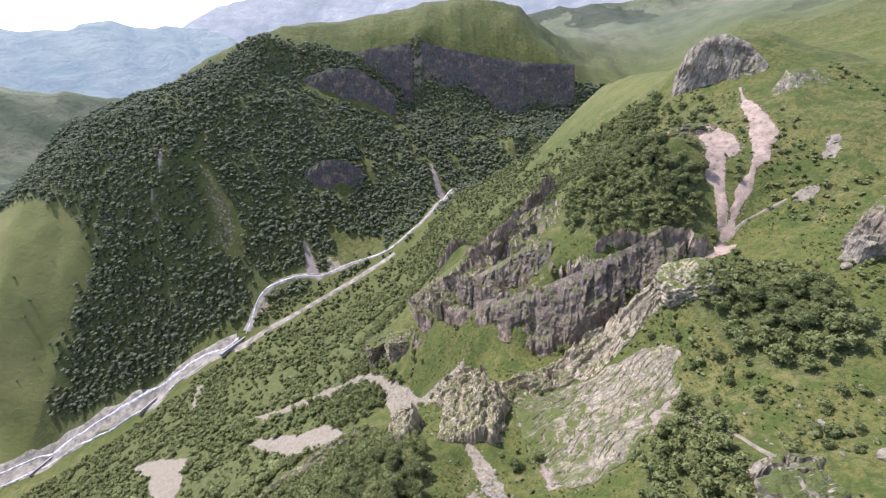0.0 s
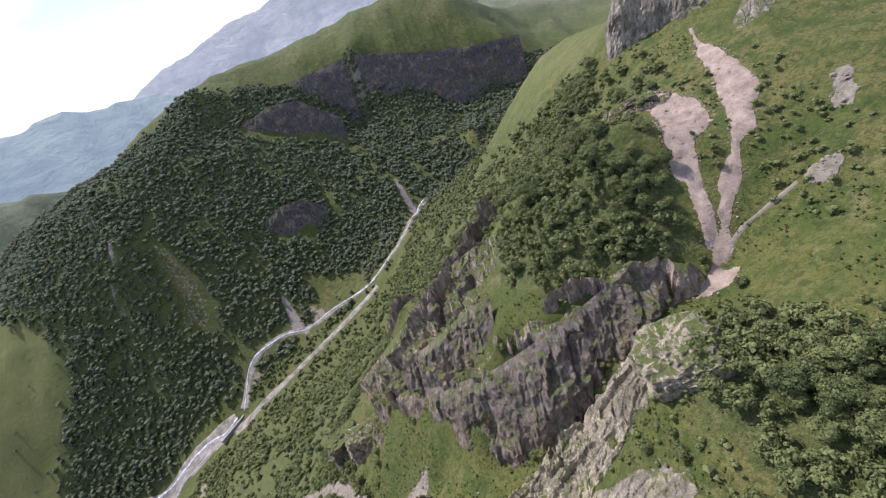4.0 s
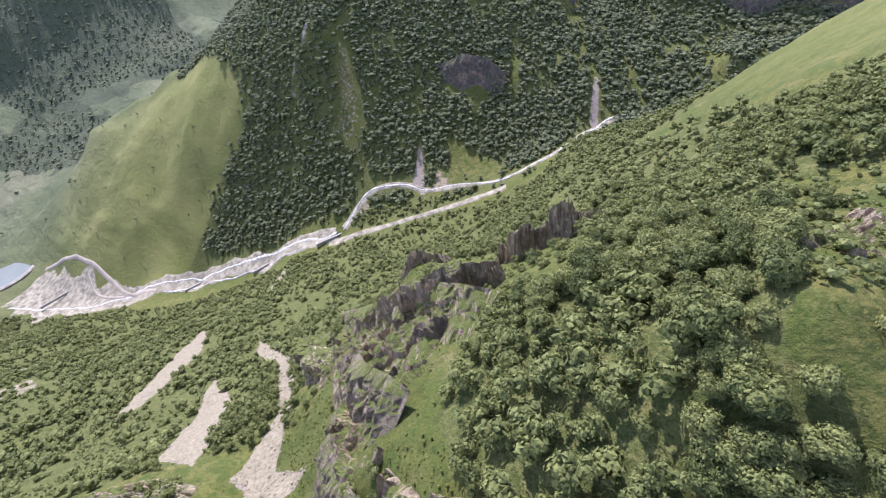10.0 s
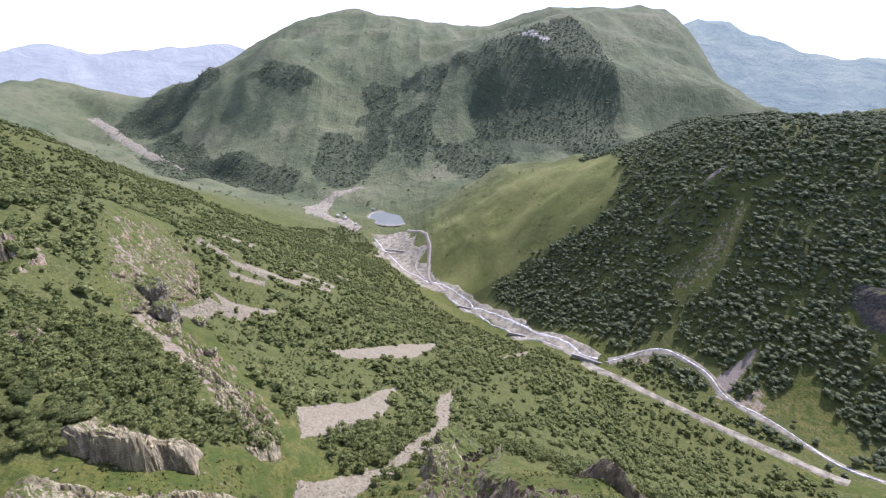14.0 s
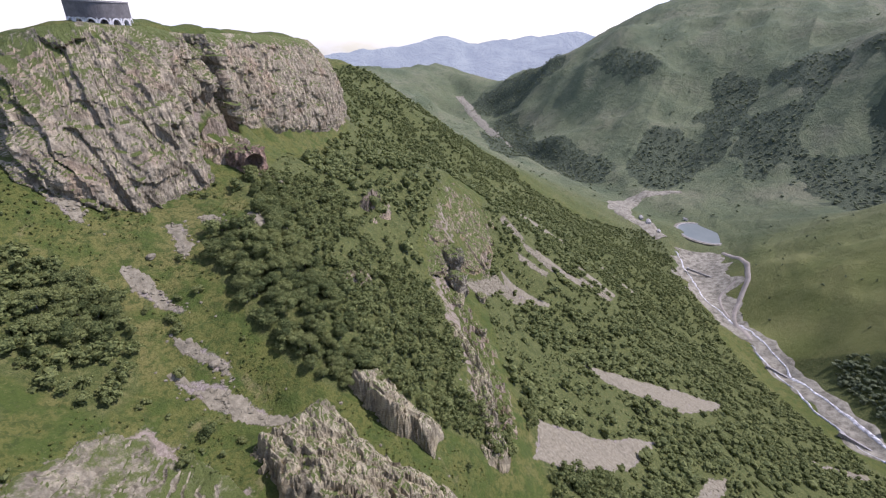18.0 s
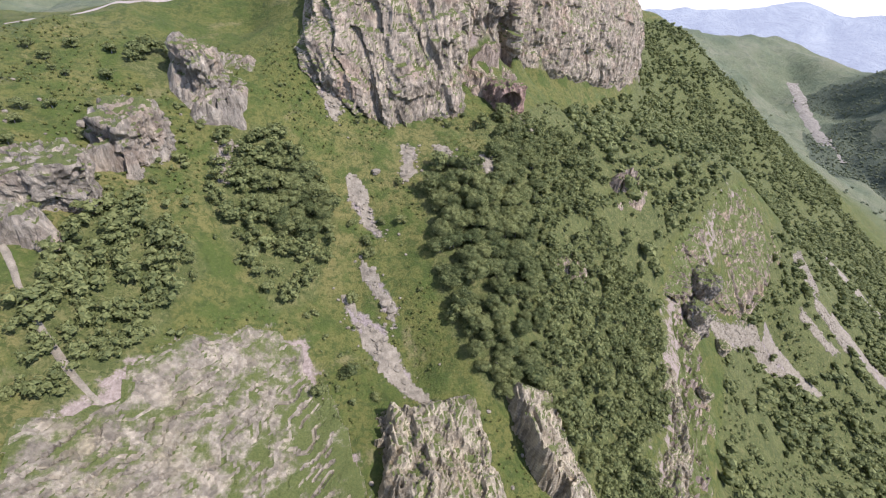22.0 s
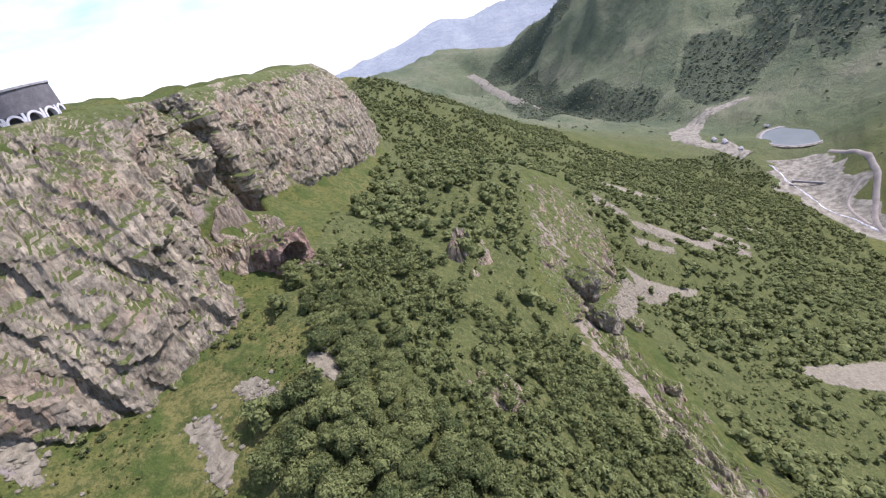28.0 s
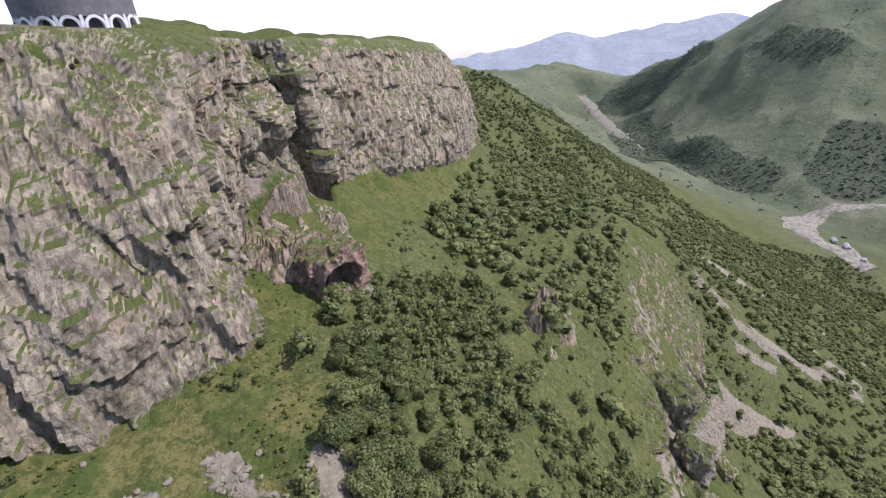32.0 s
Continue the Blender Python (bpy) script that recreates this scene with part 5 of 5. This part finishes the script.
drape("riverbed", MAIN, [16, 20, 20, 20, 22, 28, 42, 58, 66, 58], M_gravel, "wide pale gravel bed of the mountain river", "riverbed", 1.2, 9, 0.25, 5, 11)
drape("upper_river", [(60, 872), (-40, 848)] + ARM_A, [1.1, 1.6, 1.9, 1.6, 1.3, 1.3, 1.7], M_foam, "white rushing mountain stream", "river", 1.35, 5, 0.6, 6, 5, 2.0)
drape("river", [(x - 4, y + 4) for x, y in MAIN[:7]] + [(-1080, 215), (-1180, 175), (-1290, 130)], [3.2, 2.6, 3, 2.6, 3.2, 3.4], M_foam, "white rushing river in its gravel bed", "river", 1.7, 5, 0.8, 7, 5, 9.0)
drape("river_branch", [(-500, 470), (-580, 432), (-670, 392), (-760, 356), (-850, 318)], [1.2, 1.8, 1.4, 1.8, 1.2], M_foam, "thin braided branch of the river", "river", 1.6, 5, 0.9, 8, 5, 10.0)
drape("dirt_road", [(-1340, 235), (-1240, 290), (-1135, 300), (-1010, 288), (-900, 310), (-860, 318)], 6.5, M_road, "pale dirt road along the river works", "road", 2.0, 8, 0.1, 9)
drape("dirt_road", [(-1150, 280), (-1090, 255), (-1030, 262), (-985, 285)], 4.5, M_road, "pale loop of dirt road on the gravel", "road", 2.0, 6, 0.1, 10)
drape("gravel_plain", [(-1330, 90), (-1412, -60), (-1560, -120), (-1740, -60), (-1800, 60)], [30, 40, 50, 30, 12], M_gravel, "grey gravel plain beyond the pond", "riverbed", 2.5, 10, 0.2, 12, 7)
drape("far_riverbed", [(-2250, -880), (-2350, -1000), (-2800, -1450), (-3150, -1850)], [30, 40, 45, 40], M_gravel, "pale riverbed far down the valley", "riverbed", 4.0, 40, 0.2, 13)
drape("plateau_road", [(88, -22), (70, -34), (52, -46), (36, -52), (20, -58)], 0.8, M_road, "pale dirt road along the grassy shoulder", "road", 0.5, 5, 0.1, 14)
drape("hill_road", [(330, 330), (290, 300), (250, 250), (240, 200)], 3.5, M_road, "pale dirt road over the hill", "road", 0.6, 5, 0.1, 15)
drape("stone_stripe", [(66, 62), (61, 71), (56, 82), (51, 91), (46, 97), (41, 101), (36, 106)], [0.5, 0.9, 0.6, 0.9, 0.8, 1.1], M_scree, "thin line of pale stones in a dry rill", "rill", 0.25, 1.2, 0.6, 17)
drape("stone_stripe", [(92, 168), (98, 173), (102, 174), (109, 175), (118, 176)], [0.8, 0.9, 0.6, 0.9, 0.6], M_scree, "thin line of pale stones in a dry rill", "rill", 0.25, 1.2, 0.6, 18)


def part(name, bm_or_mesh, material, parent, label=""):
    if isinstance(bm_or_mesh, bmesh.types.BMesh):
        d = bpy.data.meshes.new(name)
        bm_or_mesh.to_mesh(d)
        bm_or_mesh.free()
    else:
        d = bm_or_mesh
    if material is not None and not d.materials:
        d.materials.append(material)
    ob = new(name, d)
    ob.parent = parent
    if label:
        ob["label"] = label
    return ob


def ring(bm, r0, r1, z0, z1, a0=0.0, a1=2 * math.pi, n=64):
    """A ring wall of rectangular section; open if it is not a full turn."""
    full = abs(a1 - a0 - 2 * math.pi) < 1e-6
    loops = []
    for i in range(n if full else n + 1):
        a = a0 + (a1 - a0) * i / n
        loops.append([bm.verts.new((r * math.cos(a), r * math.sin(a), z)) for r, z in ((r0, z0), (r1, z0), (r1, z1), (r0, z1))])
    pairs = list(zip(loops, loops[1:] + loops[:1])) if full else list(zip(loops, loops[1:]))
    for p, q in pairs:
        for i in range(4):
            bm.faces.new((p[i], q[i], q[(i + 1) % 4], p[(i + 1) % 4]))
    if not full:
        bm.faces.new(loops[0][::-1])
        bm.faces.new(loops[-1])
    bmesh.ops.recalc_face_normals(bm, faces=bm.faces)
    return bm


pond = tagged(new("pond"), "round grey-green reservoir with a pale concrete rim", "pond", kind="structure")
pond.location = (-1462, 172, -595.5)
bm = bmesh.new()
bmesh.ops.create_circle(bm, cap_ends=True, segments=72, radius=72)
part("water", bm, M_pond, pond)
part("rim", ring(bmesh.new(), 71, 76, -12, 1.0, n=72), M_conc, pond, "pale concrete rim")
part("bank", ring(bmesh.new(), 75.5, 84, -20, 0.2, n=72), M_gravel, pond, "pale gravel bank")


def box(bm, sx, sy, sz, m):
    r = bmesh.ops.create_cube(bm, size=1.0, matrix=m @ Matrix.Diagonal((sx, sy, sz, 1)))
    return r


def check_dam(x, y, turn, long):
    ob = tagged(new("check_dam"), "low pale concrete check dam across the riverbed", "dam", "check dams in the riverbed")
    ob.location = (x, y, float(land(x, y)[0]) + 1.5)
    ob.rotation_euler = (0, 0, radians(turn))
    bm = bmesh.new()
    box(bm, long, 2.4, 5.0, Matrix.Identity(4))
    part("wall", bm, M_conc, ob)
    for s in (-1, 1):
        bm = bmesh.new()
        box(bm, 4.0, 7.0, 6.5, Matrix.Translation((s * long / 2, 0, 0.6)))
        part("abutment", bm, M_conc, ob)


check_dam(-458, 502, 60, 62)
check_dam(-600, 440, 70, 58)
check_dam(-777, 373, 68, 60)
check_dam(-1180, 225, 80, 110)


def shed(x, y, turn, sx, sy, sz):
    ob = tagged(new("shed"), "small white works shed on the gravel plain", "shed", "works sheds by the pond")
    ob.location = (x, y, float(land(x, y)[0]) + 2)
    ob.rotation_euler = (0, 0, radians(turn))
    bm = bmesh.new()
    box(bm, sx, sy, sz, Matrix.Translation((0, 0, sz / 2)))
    part("wall", bm, M_white, ob)
    bm = bmesh.new()
    vs = [bm.verts.new(c) for c in ((-sx * 0.54, -sy * 0.58, sz), (sx * 0.54, -sy * 0.58, sz), (sx * 0.54, sy * 0.58, sz), (-sx * 0.54, sy * 0.58, sz), (-sx * 0.54, 0, sz * 1.45), (sx * 0.54, 0, sz * 1.45))]
    for q in ((0, 1, 5, 4), (2, 3, 4, 5), (0, 4, 3), (1, 2, 5), (3, 2, 1, 0)):
        bm.faces.new([vs[i] for i in q])
    part("roof", bm, M_conc, ob, "grey pitched roof")


for q in ((-1400, 20, 20, 26, 10, 6), (-1440, -10, 25, 20, 9, 5), (-1360, 60, 10, 16, 8, 5), (-1545, 110, 60, 14, 8, 5)):
    shed(*q)

# ---------------------------------------------------------------- monument
mon = tagged(new("monument"), "round dark stone monument with white arches on the plateau edge", "monument")
mon.location = (-60, -56, -51.5)
mon.scale = (0.68, 0.68, 0.78)
mon.rotation_euler = (0, 0, radians(8))
part("foundation", ring(bmesh.new(), 2, 18.5, -8, 3.2, n=56), M_conc, mon, "grey concrete foundation")
part("drum", ring(bmesh.new(), 15.0, 17.0, 8.6, 16.2, n=56), M_conc_dark, mon, "dark stone upper drum")
part("cornice", ring(bmesh.new(), 14.8, 17.4, 16.2, 16.9, n=56), M_conc, mon)
part("inner_wall", ring(bmesh.new(), 12.6, 13.2, 3.2, 15.8, n=56), M_conc_dark, mon)
part("terrace", ring(bmesh.new(), 12.0, 20.0, 2.6, 3.3, n=56), M_conc, mon)
ARCHES = 16


def arch_mesh(width, height, thick, depth):
    bm = bmesh.new()
    pts = [(-width / 2, 0)] + [(-width / 2 * math.cos(math.pi * i / 12), height - width / 2 + width / 2 * math.sin(math.pi * i / 12)) for i in range(13)] + [(width / 2, 0)]
    w2 = width / 2 + thick
    pto = [(-w2, 0)] + [(-w2 * math.cos(math.pi * i / 12), height - width / 2 + w2 * math.sin(math.pi * i / 12)) for i in range(13)] + [(w2, 0)]
    rows = [[bm.verts.new((x, d, z)) for x, z in line] for d in (-depth / 2, depth / 2) for line in (pts, pto)]
    a, b, c, d = rows
    for i in range(len(pts) - 1):
        for p, q in ((a, b), (d, c), (c, a), (b, d)):
            bm.faces.new((p[i], p[i + 1], q[i + 1], q[i]))
    bmesh.ops.recalc_face_normals(bm, faces=bm.faces)
    return bm


am = bpy.data.meshes.new("arch")
bm = arch_mesh(4.4, 5.0, 0.75, 2.2)
bm.to_mesh(am)
bm.free()
am.materials.append(M_white)
pil = bpy.data.meshes.new("pillar")
bm = bmesh.new()
box(bm, 1.0, 2.0, 6.0, Matrix.Translation((0, 0, 3.0)))
bmesh.ops.bevel(bm, geom=bm.edges[:], offset=0.12, segments=1, affect='EDGES')
bm.to_mesh(pil)
bm.free()
pil.materials.append(M_white)
for i in range(ARCHES):
    a = 2 * math.pi * i / ARCHES
    o = part("arch", am, None, mon, "whitewashed round arch")
    o.matrix_basis = pose(16 * math.cos(a), 16 * math.sin(a), 3.2, 0, 0, math.degrees(a) + 90)
    a += math.pi / ARCHES
    o = part("pillar", pil, None, mon)
    o.matrix_basis = pose(16 * math.cos(a), 16 * math.sin(a), 3.0, 0, 0, math.degrees(a) + 90)
part("railing", ring(bmesh.new(), 19.6, 19.9, 3.3, 4.4, n=56), M_conc_dark, mon)
bm = bmesh.new()
for i in range(16):
    box(bm, 3.2, 0.5, 0.3, Matrix.Translation((0, 20 + 0.5 * i, 2.8 - 0.32 * i)))
part("stair", bm, M_road, mon, "pale stair down to the meadow")


# ---------------------------------------------------------------- trees
def leaf_cloud(centres, radii, count, size, seed):
    """Small bent leaf clumps spread over the lobes of a crown."""
    g = np.random.default_rng(seed)
    which = g.integers(0, len(centres), count)
    d = g.normal(size=(count, 3))
    d[:, 2] = np.abs(d[:, 2]) * 0.9 - 0.15
    d /= np.linalg.norm(d, axis=1, keepdims=True)
    p = centres[which] + d * radii[which] * g.uniform(0.82, 1.2, count)[:, None]
    n = d + g.normal(size=(count, 3)) * 0.3
    n /= np.linalg.norm(n, axis=1, keepdims=True)
    t = np.cross(n, g.normal(size=(count, 3)))
    t /= np.linalg.norm(t, axis=1, keepdims=True) + 1e-9
    b = np.cross(n, t)
    s = size * g.uniform(0.55, 1.3, count)[:, None]
    q = np.stack([p - t * s, p + b * s * 0.7 - n * s * 0.3, p + t * s, p - b * s * 0.7 - n * s * 0.3], 1)
    q = q[:, [[0, 1, 2], [0, 2, 3]]]
    return q.reshape(-1, 3)


def crown_tris(h, w, lobes, leaves, leaf, core_level, seed):
    """A crown as loose triangles: lumpy cores with leaf clumps over them."""
    g = np.random.default_rng(seed)
    a = g.uniform(0, 6.283, lobes)
    r = w * 0.30 * np.sqrt(g.uniform(0, 1, lobes))
    hz = g.uniform(0.30, 0.84, lobes)
    r = r * (1.25 - 0.75 * np.abs(hz - 0.45))
    c = np.stack([r * np.cos(a), r * np.sin(a), hz * h], 1)
    rad = np.stack([g.uniform(0.17, 0.27, lobes) * w] * 2 + [g.uniform(0.13, 0.2, lobes) * h], 1)
    if lobes <= 3:
        rad = rad * 1.55
    v0, f0 = ICO[core_level]
    out = []
    for k in range(lobes):
        v = v0 * ((0.66 if leaves >= 60 else 0.88) + 0.3 * g.uniform(-0.5, 0.5, (len(v0), 1))) * rad[k] + c[k]
        out.append(v[f0].reshape(-1, 3))
    if leaves:
        out.append(leaf_cloud(c, rad, leaves, leaf, seed + 9))
    return np.concatenate(out)


def stuff_forest(name, x, y, heights, spec, material, label, variants=8, seed=3):
    """Many trees as one mesh. spec: lobes, leaves, leaf size, core level for a crown of height 1."""
    g = np.random.default_rng(seed)
    protos = np.array([crown_tris(1.0, 0.9, *spec, seed * 70 + i) for i in range(variants)])
    pick = g.integers(0, variants, len(x))
    a = g.uniform(0, 6.283, len(x))
    ca, sa = np.cos(a)[:, None], np.sin(a)[:, None]
    pv = protos[pick]
    h, wide = heights[:, None], heights[:, None] * g.uniform(0.8, 1.3, len(x))[:, None]
    z = land(x, y)
    v = np.stack([(pv[..., 0] * ca - pv[..., 1] * sa) * wide + x[:, None], (pv[..., 0] * sa + pv[..., 1] * ca) * wide + y[:, None], (pv[..., 2] - 0.16) * h + z[:, None]], -1).reshape(-1, 3)
    return tagged(new(name, mesh_of(name, v, np.arange(len(v)).reshape(-1, 3), material)), label, "forest", kind="stuff")


def scatter(x0, x1, y0, y1, spacing, mask, seed):
    g = np.random.default_rng(seed)
    nx, ny = int((x1 - x0) / spacing), int((y1 - y0) / spacing)
    X, Y = np.meshgrid(np.arange(nx), np.arange(ny), indexing="ij")
    x = x0 + (X.ravel() + g.uniform(0, 1, X.size)) * spacing
    y = y0 + (Y.ravel() + g.uniform(0, 1, X.size)) * spacing
    k = g.uniform(0, 1, X.size) < mask(x, y)
    return x[k], y[k]


def bare(x, y):
    r = np.minimum(seg_dist(x, y, MAIN)[0] - 24, np.minimum(seg_dist(x, y, ARM_A)[0] - 9, seg_dist(x, y, ARM_B)[0] - 9))
    return smooth(r, 0, 8) * (1 - np.clip(any_mask(SCREES + RED_SCREES + [PALE_SLAB], x, y, 2) * 1.6, 0, 1))


def near_wood(x, y):
    return smooth(all_woods(x, y), 0.35, 0.75) * smooth(fbm(x, y, 26, 3, 44), -0.5, -0.12) * bare(x, y)


def scrub_wood(x, y):
    return near_wood(x, y) * (0.4 + 0.6 * smooth(fbm(x, y, 55, 4, 47), -0.25, 0.1)) * (0.35 + 0.65 * smooth(fbm(x, y, 21, 3, 48), -0.25, 0.05))


# single trees of the woods nearest the flight
BIRCH = []
for i in range(7):
    h = 6.0 + 0.6 * (i % 4)
    b = tagged(new("birch_tree"), "round-crowned green mountain birch in the slope wood", "tree", "birches of the slope woods")
    bm = bmesh.new()
    bmesh.ops.create_cone(bm, cap_ends=True, segments=6, radius1=0.22, radius2=0.07, depth=h * 0.7, matrix=Matrix.Translation((0, 0, h * 0.28)))
    for j in range(4):
        limb = Matrix.Translation((0, 0, h * (0.3 + 0.09 * j))) @ Euler((radians(50), 0, j * 1.7 + i)).to_matrix().to_4x4() @ Matrix.Translation((0, 0, h * 0.16))
        bmesh.ops.create_cone(bm, cap_ends=False, segments=4, radius1=0.09, radius2=0.03, depth=h * 0.32, matrix=limb)
    part("trunk", bm, M_bark, b)
    tri = crown_tris(h, h * (0.85 + 0.12 * (i % 3)), 16, 1700, 0.27, 1, 900 + i)
    part("crown", mesh_of("crown", tri, np.arange(len(tri)).reshape(-1, 3), M_leaf), None, b)
    BIRCH.append(b)

x, y = scatter(-140, 125, -10, 330, 3.9, near_wood, 5)
near = np.minimum(seg_dist(x, y, [(-45, 45), (-48, 100), (-60, 60), (-80, 20)])[0], np.minimum(seg_dist(x, y, [(85, 195), (70, 235), (45, 225)])[0], np.minimum(np.hypot(x - 3, y - 42), np.hypot(x - 90, y - 120))))
order = np.argsort(near)
single, rest = order[:300], order[300:]
zs = land(x[single], y[single])
for k, (i, zz) in enumerate(zip(single, zs)):
    m = pose(float(x[i]), float(y[i]), float(zz) - 0.5, 0, 0, float(rng.uniform(0, 360)))
    t = BIRCH[k] if k < 7 else copy_thing(BIRCH[k % 7], m)
    t.matrix_basis = m
    s = float(rng.uniform(0.62, 1.15))
    t.scale = (s * float(rng.uniform(0.9, 1.15)), s * float(rng.uniform(0.9, 1.15)), s)
stuff_forest("birch_wood", x[rest], y[rest], rng.uniform(3.8, 7.6, len(rest)), (6, 115, 0.078, 1), M_leaf_s, "dense green birch wood on the slope", 12, 3)
x, y = scatter(-1340, -140, -540, 620, 5.2, scrub_wood, 6)
stuff_forest("valley_birch_wood", x, y, rng.uniform(3.2, 7.0, len(x)) * rng.uniform(0.8, 1.5, len(x)), (3, 22, 0.13, 1), M_leaf_s, "birch scrub covering the lower valley side", 12, 4)
x, y = scatter(-140, 130, 330, 860, 5.4, near_wood, 9)
stuff_forest("ridge_birch_wood", x, y, rng.uniform(4, 8.0, len(x)), (4, 16, 0.12, 1), M_leaf_s, "birch scrub on the ridge above the river", 12, 6)
x, y = scatter(-1150, 350, 420, 1250, 6.3, lambda a, b: across_woods(a, b) * bare(a, b), 8)
stuff_forest("opposite_forest", x, y, rng.uniform(5, 12.5, len(x)), (3, 10, 0.17, 1), M_leaf_haze, "dark deciduous forest on the opposite mountainside", 16, 5)

x, y = scatter(-3400, -1350, -1650, 1350, 21, lambda a, b: smooth(any_mask(FAR_WOODS, a, b, 60) + fbm(a, b, 150, 4, 78, 0.6) * 0.6, 0.45, 0.6) * 0.85 + 0.02, 10)
stuff_forest("far_forest", x, y, rng.uniform(9, 17, len(x)), (2, 0, 0.2, 1), M_leaf_haze, "dark forest patches on the far mountain flanks", 12, 9)

x, y = scatter(-340, -50, -90, 270, 3.3, lambda a, b: smooth(all_woods(a, b), 0.2, 0.6) * bare(a, b) * (1 - 0.6 * near_wood(a, b)) * smooth(fbm(a, b, 18, 3, 62), -0.3, 0.2), 21)
stuff_forest("undergrowth", x, y, rng.uniform(0.9, 2.6, len(x)), (3, 18, 0.12, 1), M_leaf_s, "low shrubs between the birches", 10, 12)

# bushes alone on the grass
BUSH = []
for i in range(4):
    h = 2.6 + 0.4 * i
    b = tagged(new("bush"), "single dark green bush on the meadow slope", "bush", "bushes on the meadow slopes")
    bm = bmesh.new()
    bmesh.ops.create_cone(bm, cap_ends=True, segments=5, radius1=0.12, radius2=0.05, depth=h * 0.5, matrix=Matrix.Translation((0, 0, h * 0.2)))
    part("stem", bm, M_bark, b)
    tri = crown_tris(h, h * 1.25, 8, 620, 0.21, 1, 950 + i)
    part("crown", mesh_of("crown", tri, np.arange(len(tri)).reshape(-1, 3), M_leaf), None, b)
    BUSH.append(b)
x, y = scatter(-70, 130, -5, 300, 6.0, lambda a, b: (1 - smooth(all_woods(a, b), 0.0, 0.3)) * bare(a, b) * smooth(fbm(a, b, 22, 3, 71), -0.12, 0.35), 15)
pick = rng.permutation(len(x))[:260]
for k, i in enumerate(pick):
    m = pose(float(x[i]), float(y[i]), float(land(x[i], y[i])[0]) - 0.3, 0, 0, float(rng.uniform(0, 360)))
    t = BUSH[k] if k < 4 else copy_thing(BUSH[k % 4], m)
    t.matrix_basis = m
    s = float(rng.uniform(0.5, 1.25))
    t.scale = (s, s, s)
x, y = scatter(-1350, -760, 280, 640, 34, lambda a, b: poly_mask(a, b, MEADOW, 10) * 0.35, 16)
stuff_forest("meadow_bushes", x, y, rng.uniform(4, 9, len(x)), (4, 16, 0.12, 1), M_leaf_haze, "scattered bushes on the far meadow", 6, 7)
# low herbs and tussocks give the grass its rough nap
x, y = scatter(-75, 130, -20, 300, 1.9, lambda a, b: (1 - smooth(all_woods(a, b), 0.1, 0.5)) * bare(a, b) * smooth(fbm(a, b, 14, 3, 55), -0.2, 0.25), 17)
stuff_forest("meadow_herbs", x, y, rng.uniform(0.5, 1.3, len(x)), (2, 0, 0.1, 1), M_herb, "rough tussocks and herbs in the meadow", 10, 8)

x, y = scatter(30, 175, -10, 290, 3.4, lambda a, b: (1 - smooth(all_woods(a, b), 0.1, 0.5)) * bare(a, b) * smooth(fbm(a, b, 30, 4, 58), -0.22, 0.18) * 0.9, 19)
stuff_forest("slope_scrub", x, y, rng.uniform(0.8, 3.2, len(x)), (3, 26, 0.09, 1), M_leaf_s, "low green scrub in patches on the meadow slope", 10, 10)
x, y = scatter(-75, 40, -12, 110, 3.4, lambda a, b: (1 - smooth(all_woods(a, b), 0.1, 0.5)) * bare(a, b) * smooth(fbm(a, b, 24, 4, 59), 0.1, 0.4) * 0.6, 20)
stuff_forest("slope_scrub", x, y, rng.uniform(0.9, 2.6, len(x)), (3, 30, 0.09, 1), M_leaf_s, "low green scrub in patches on the meadow slope", 10, 11)
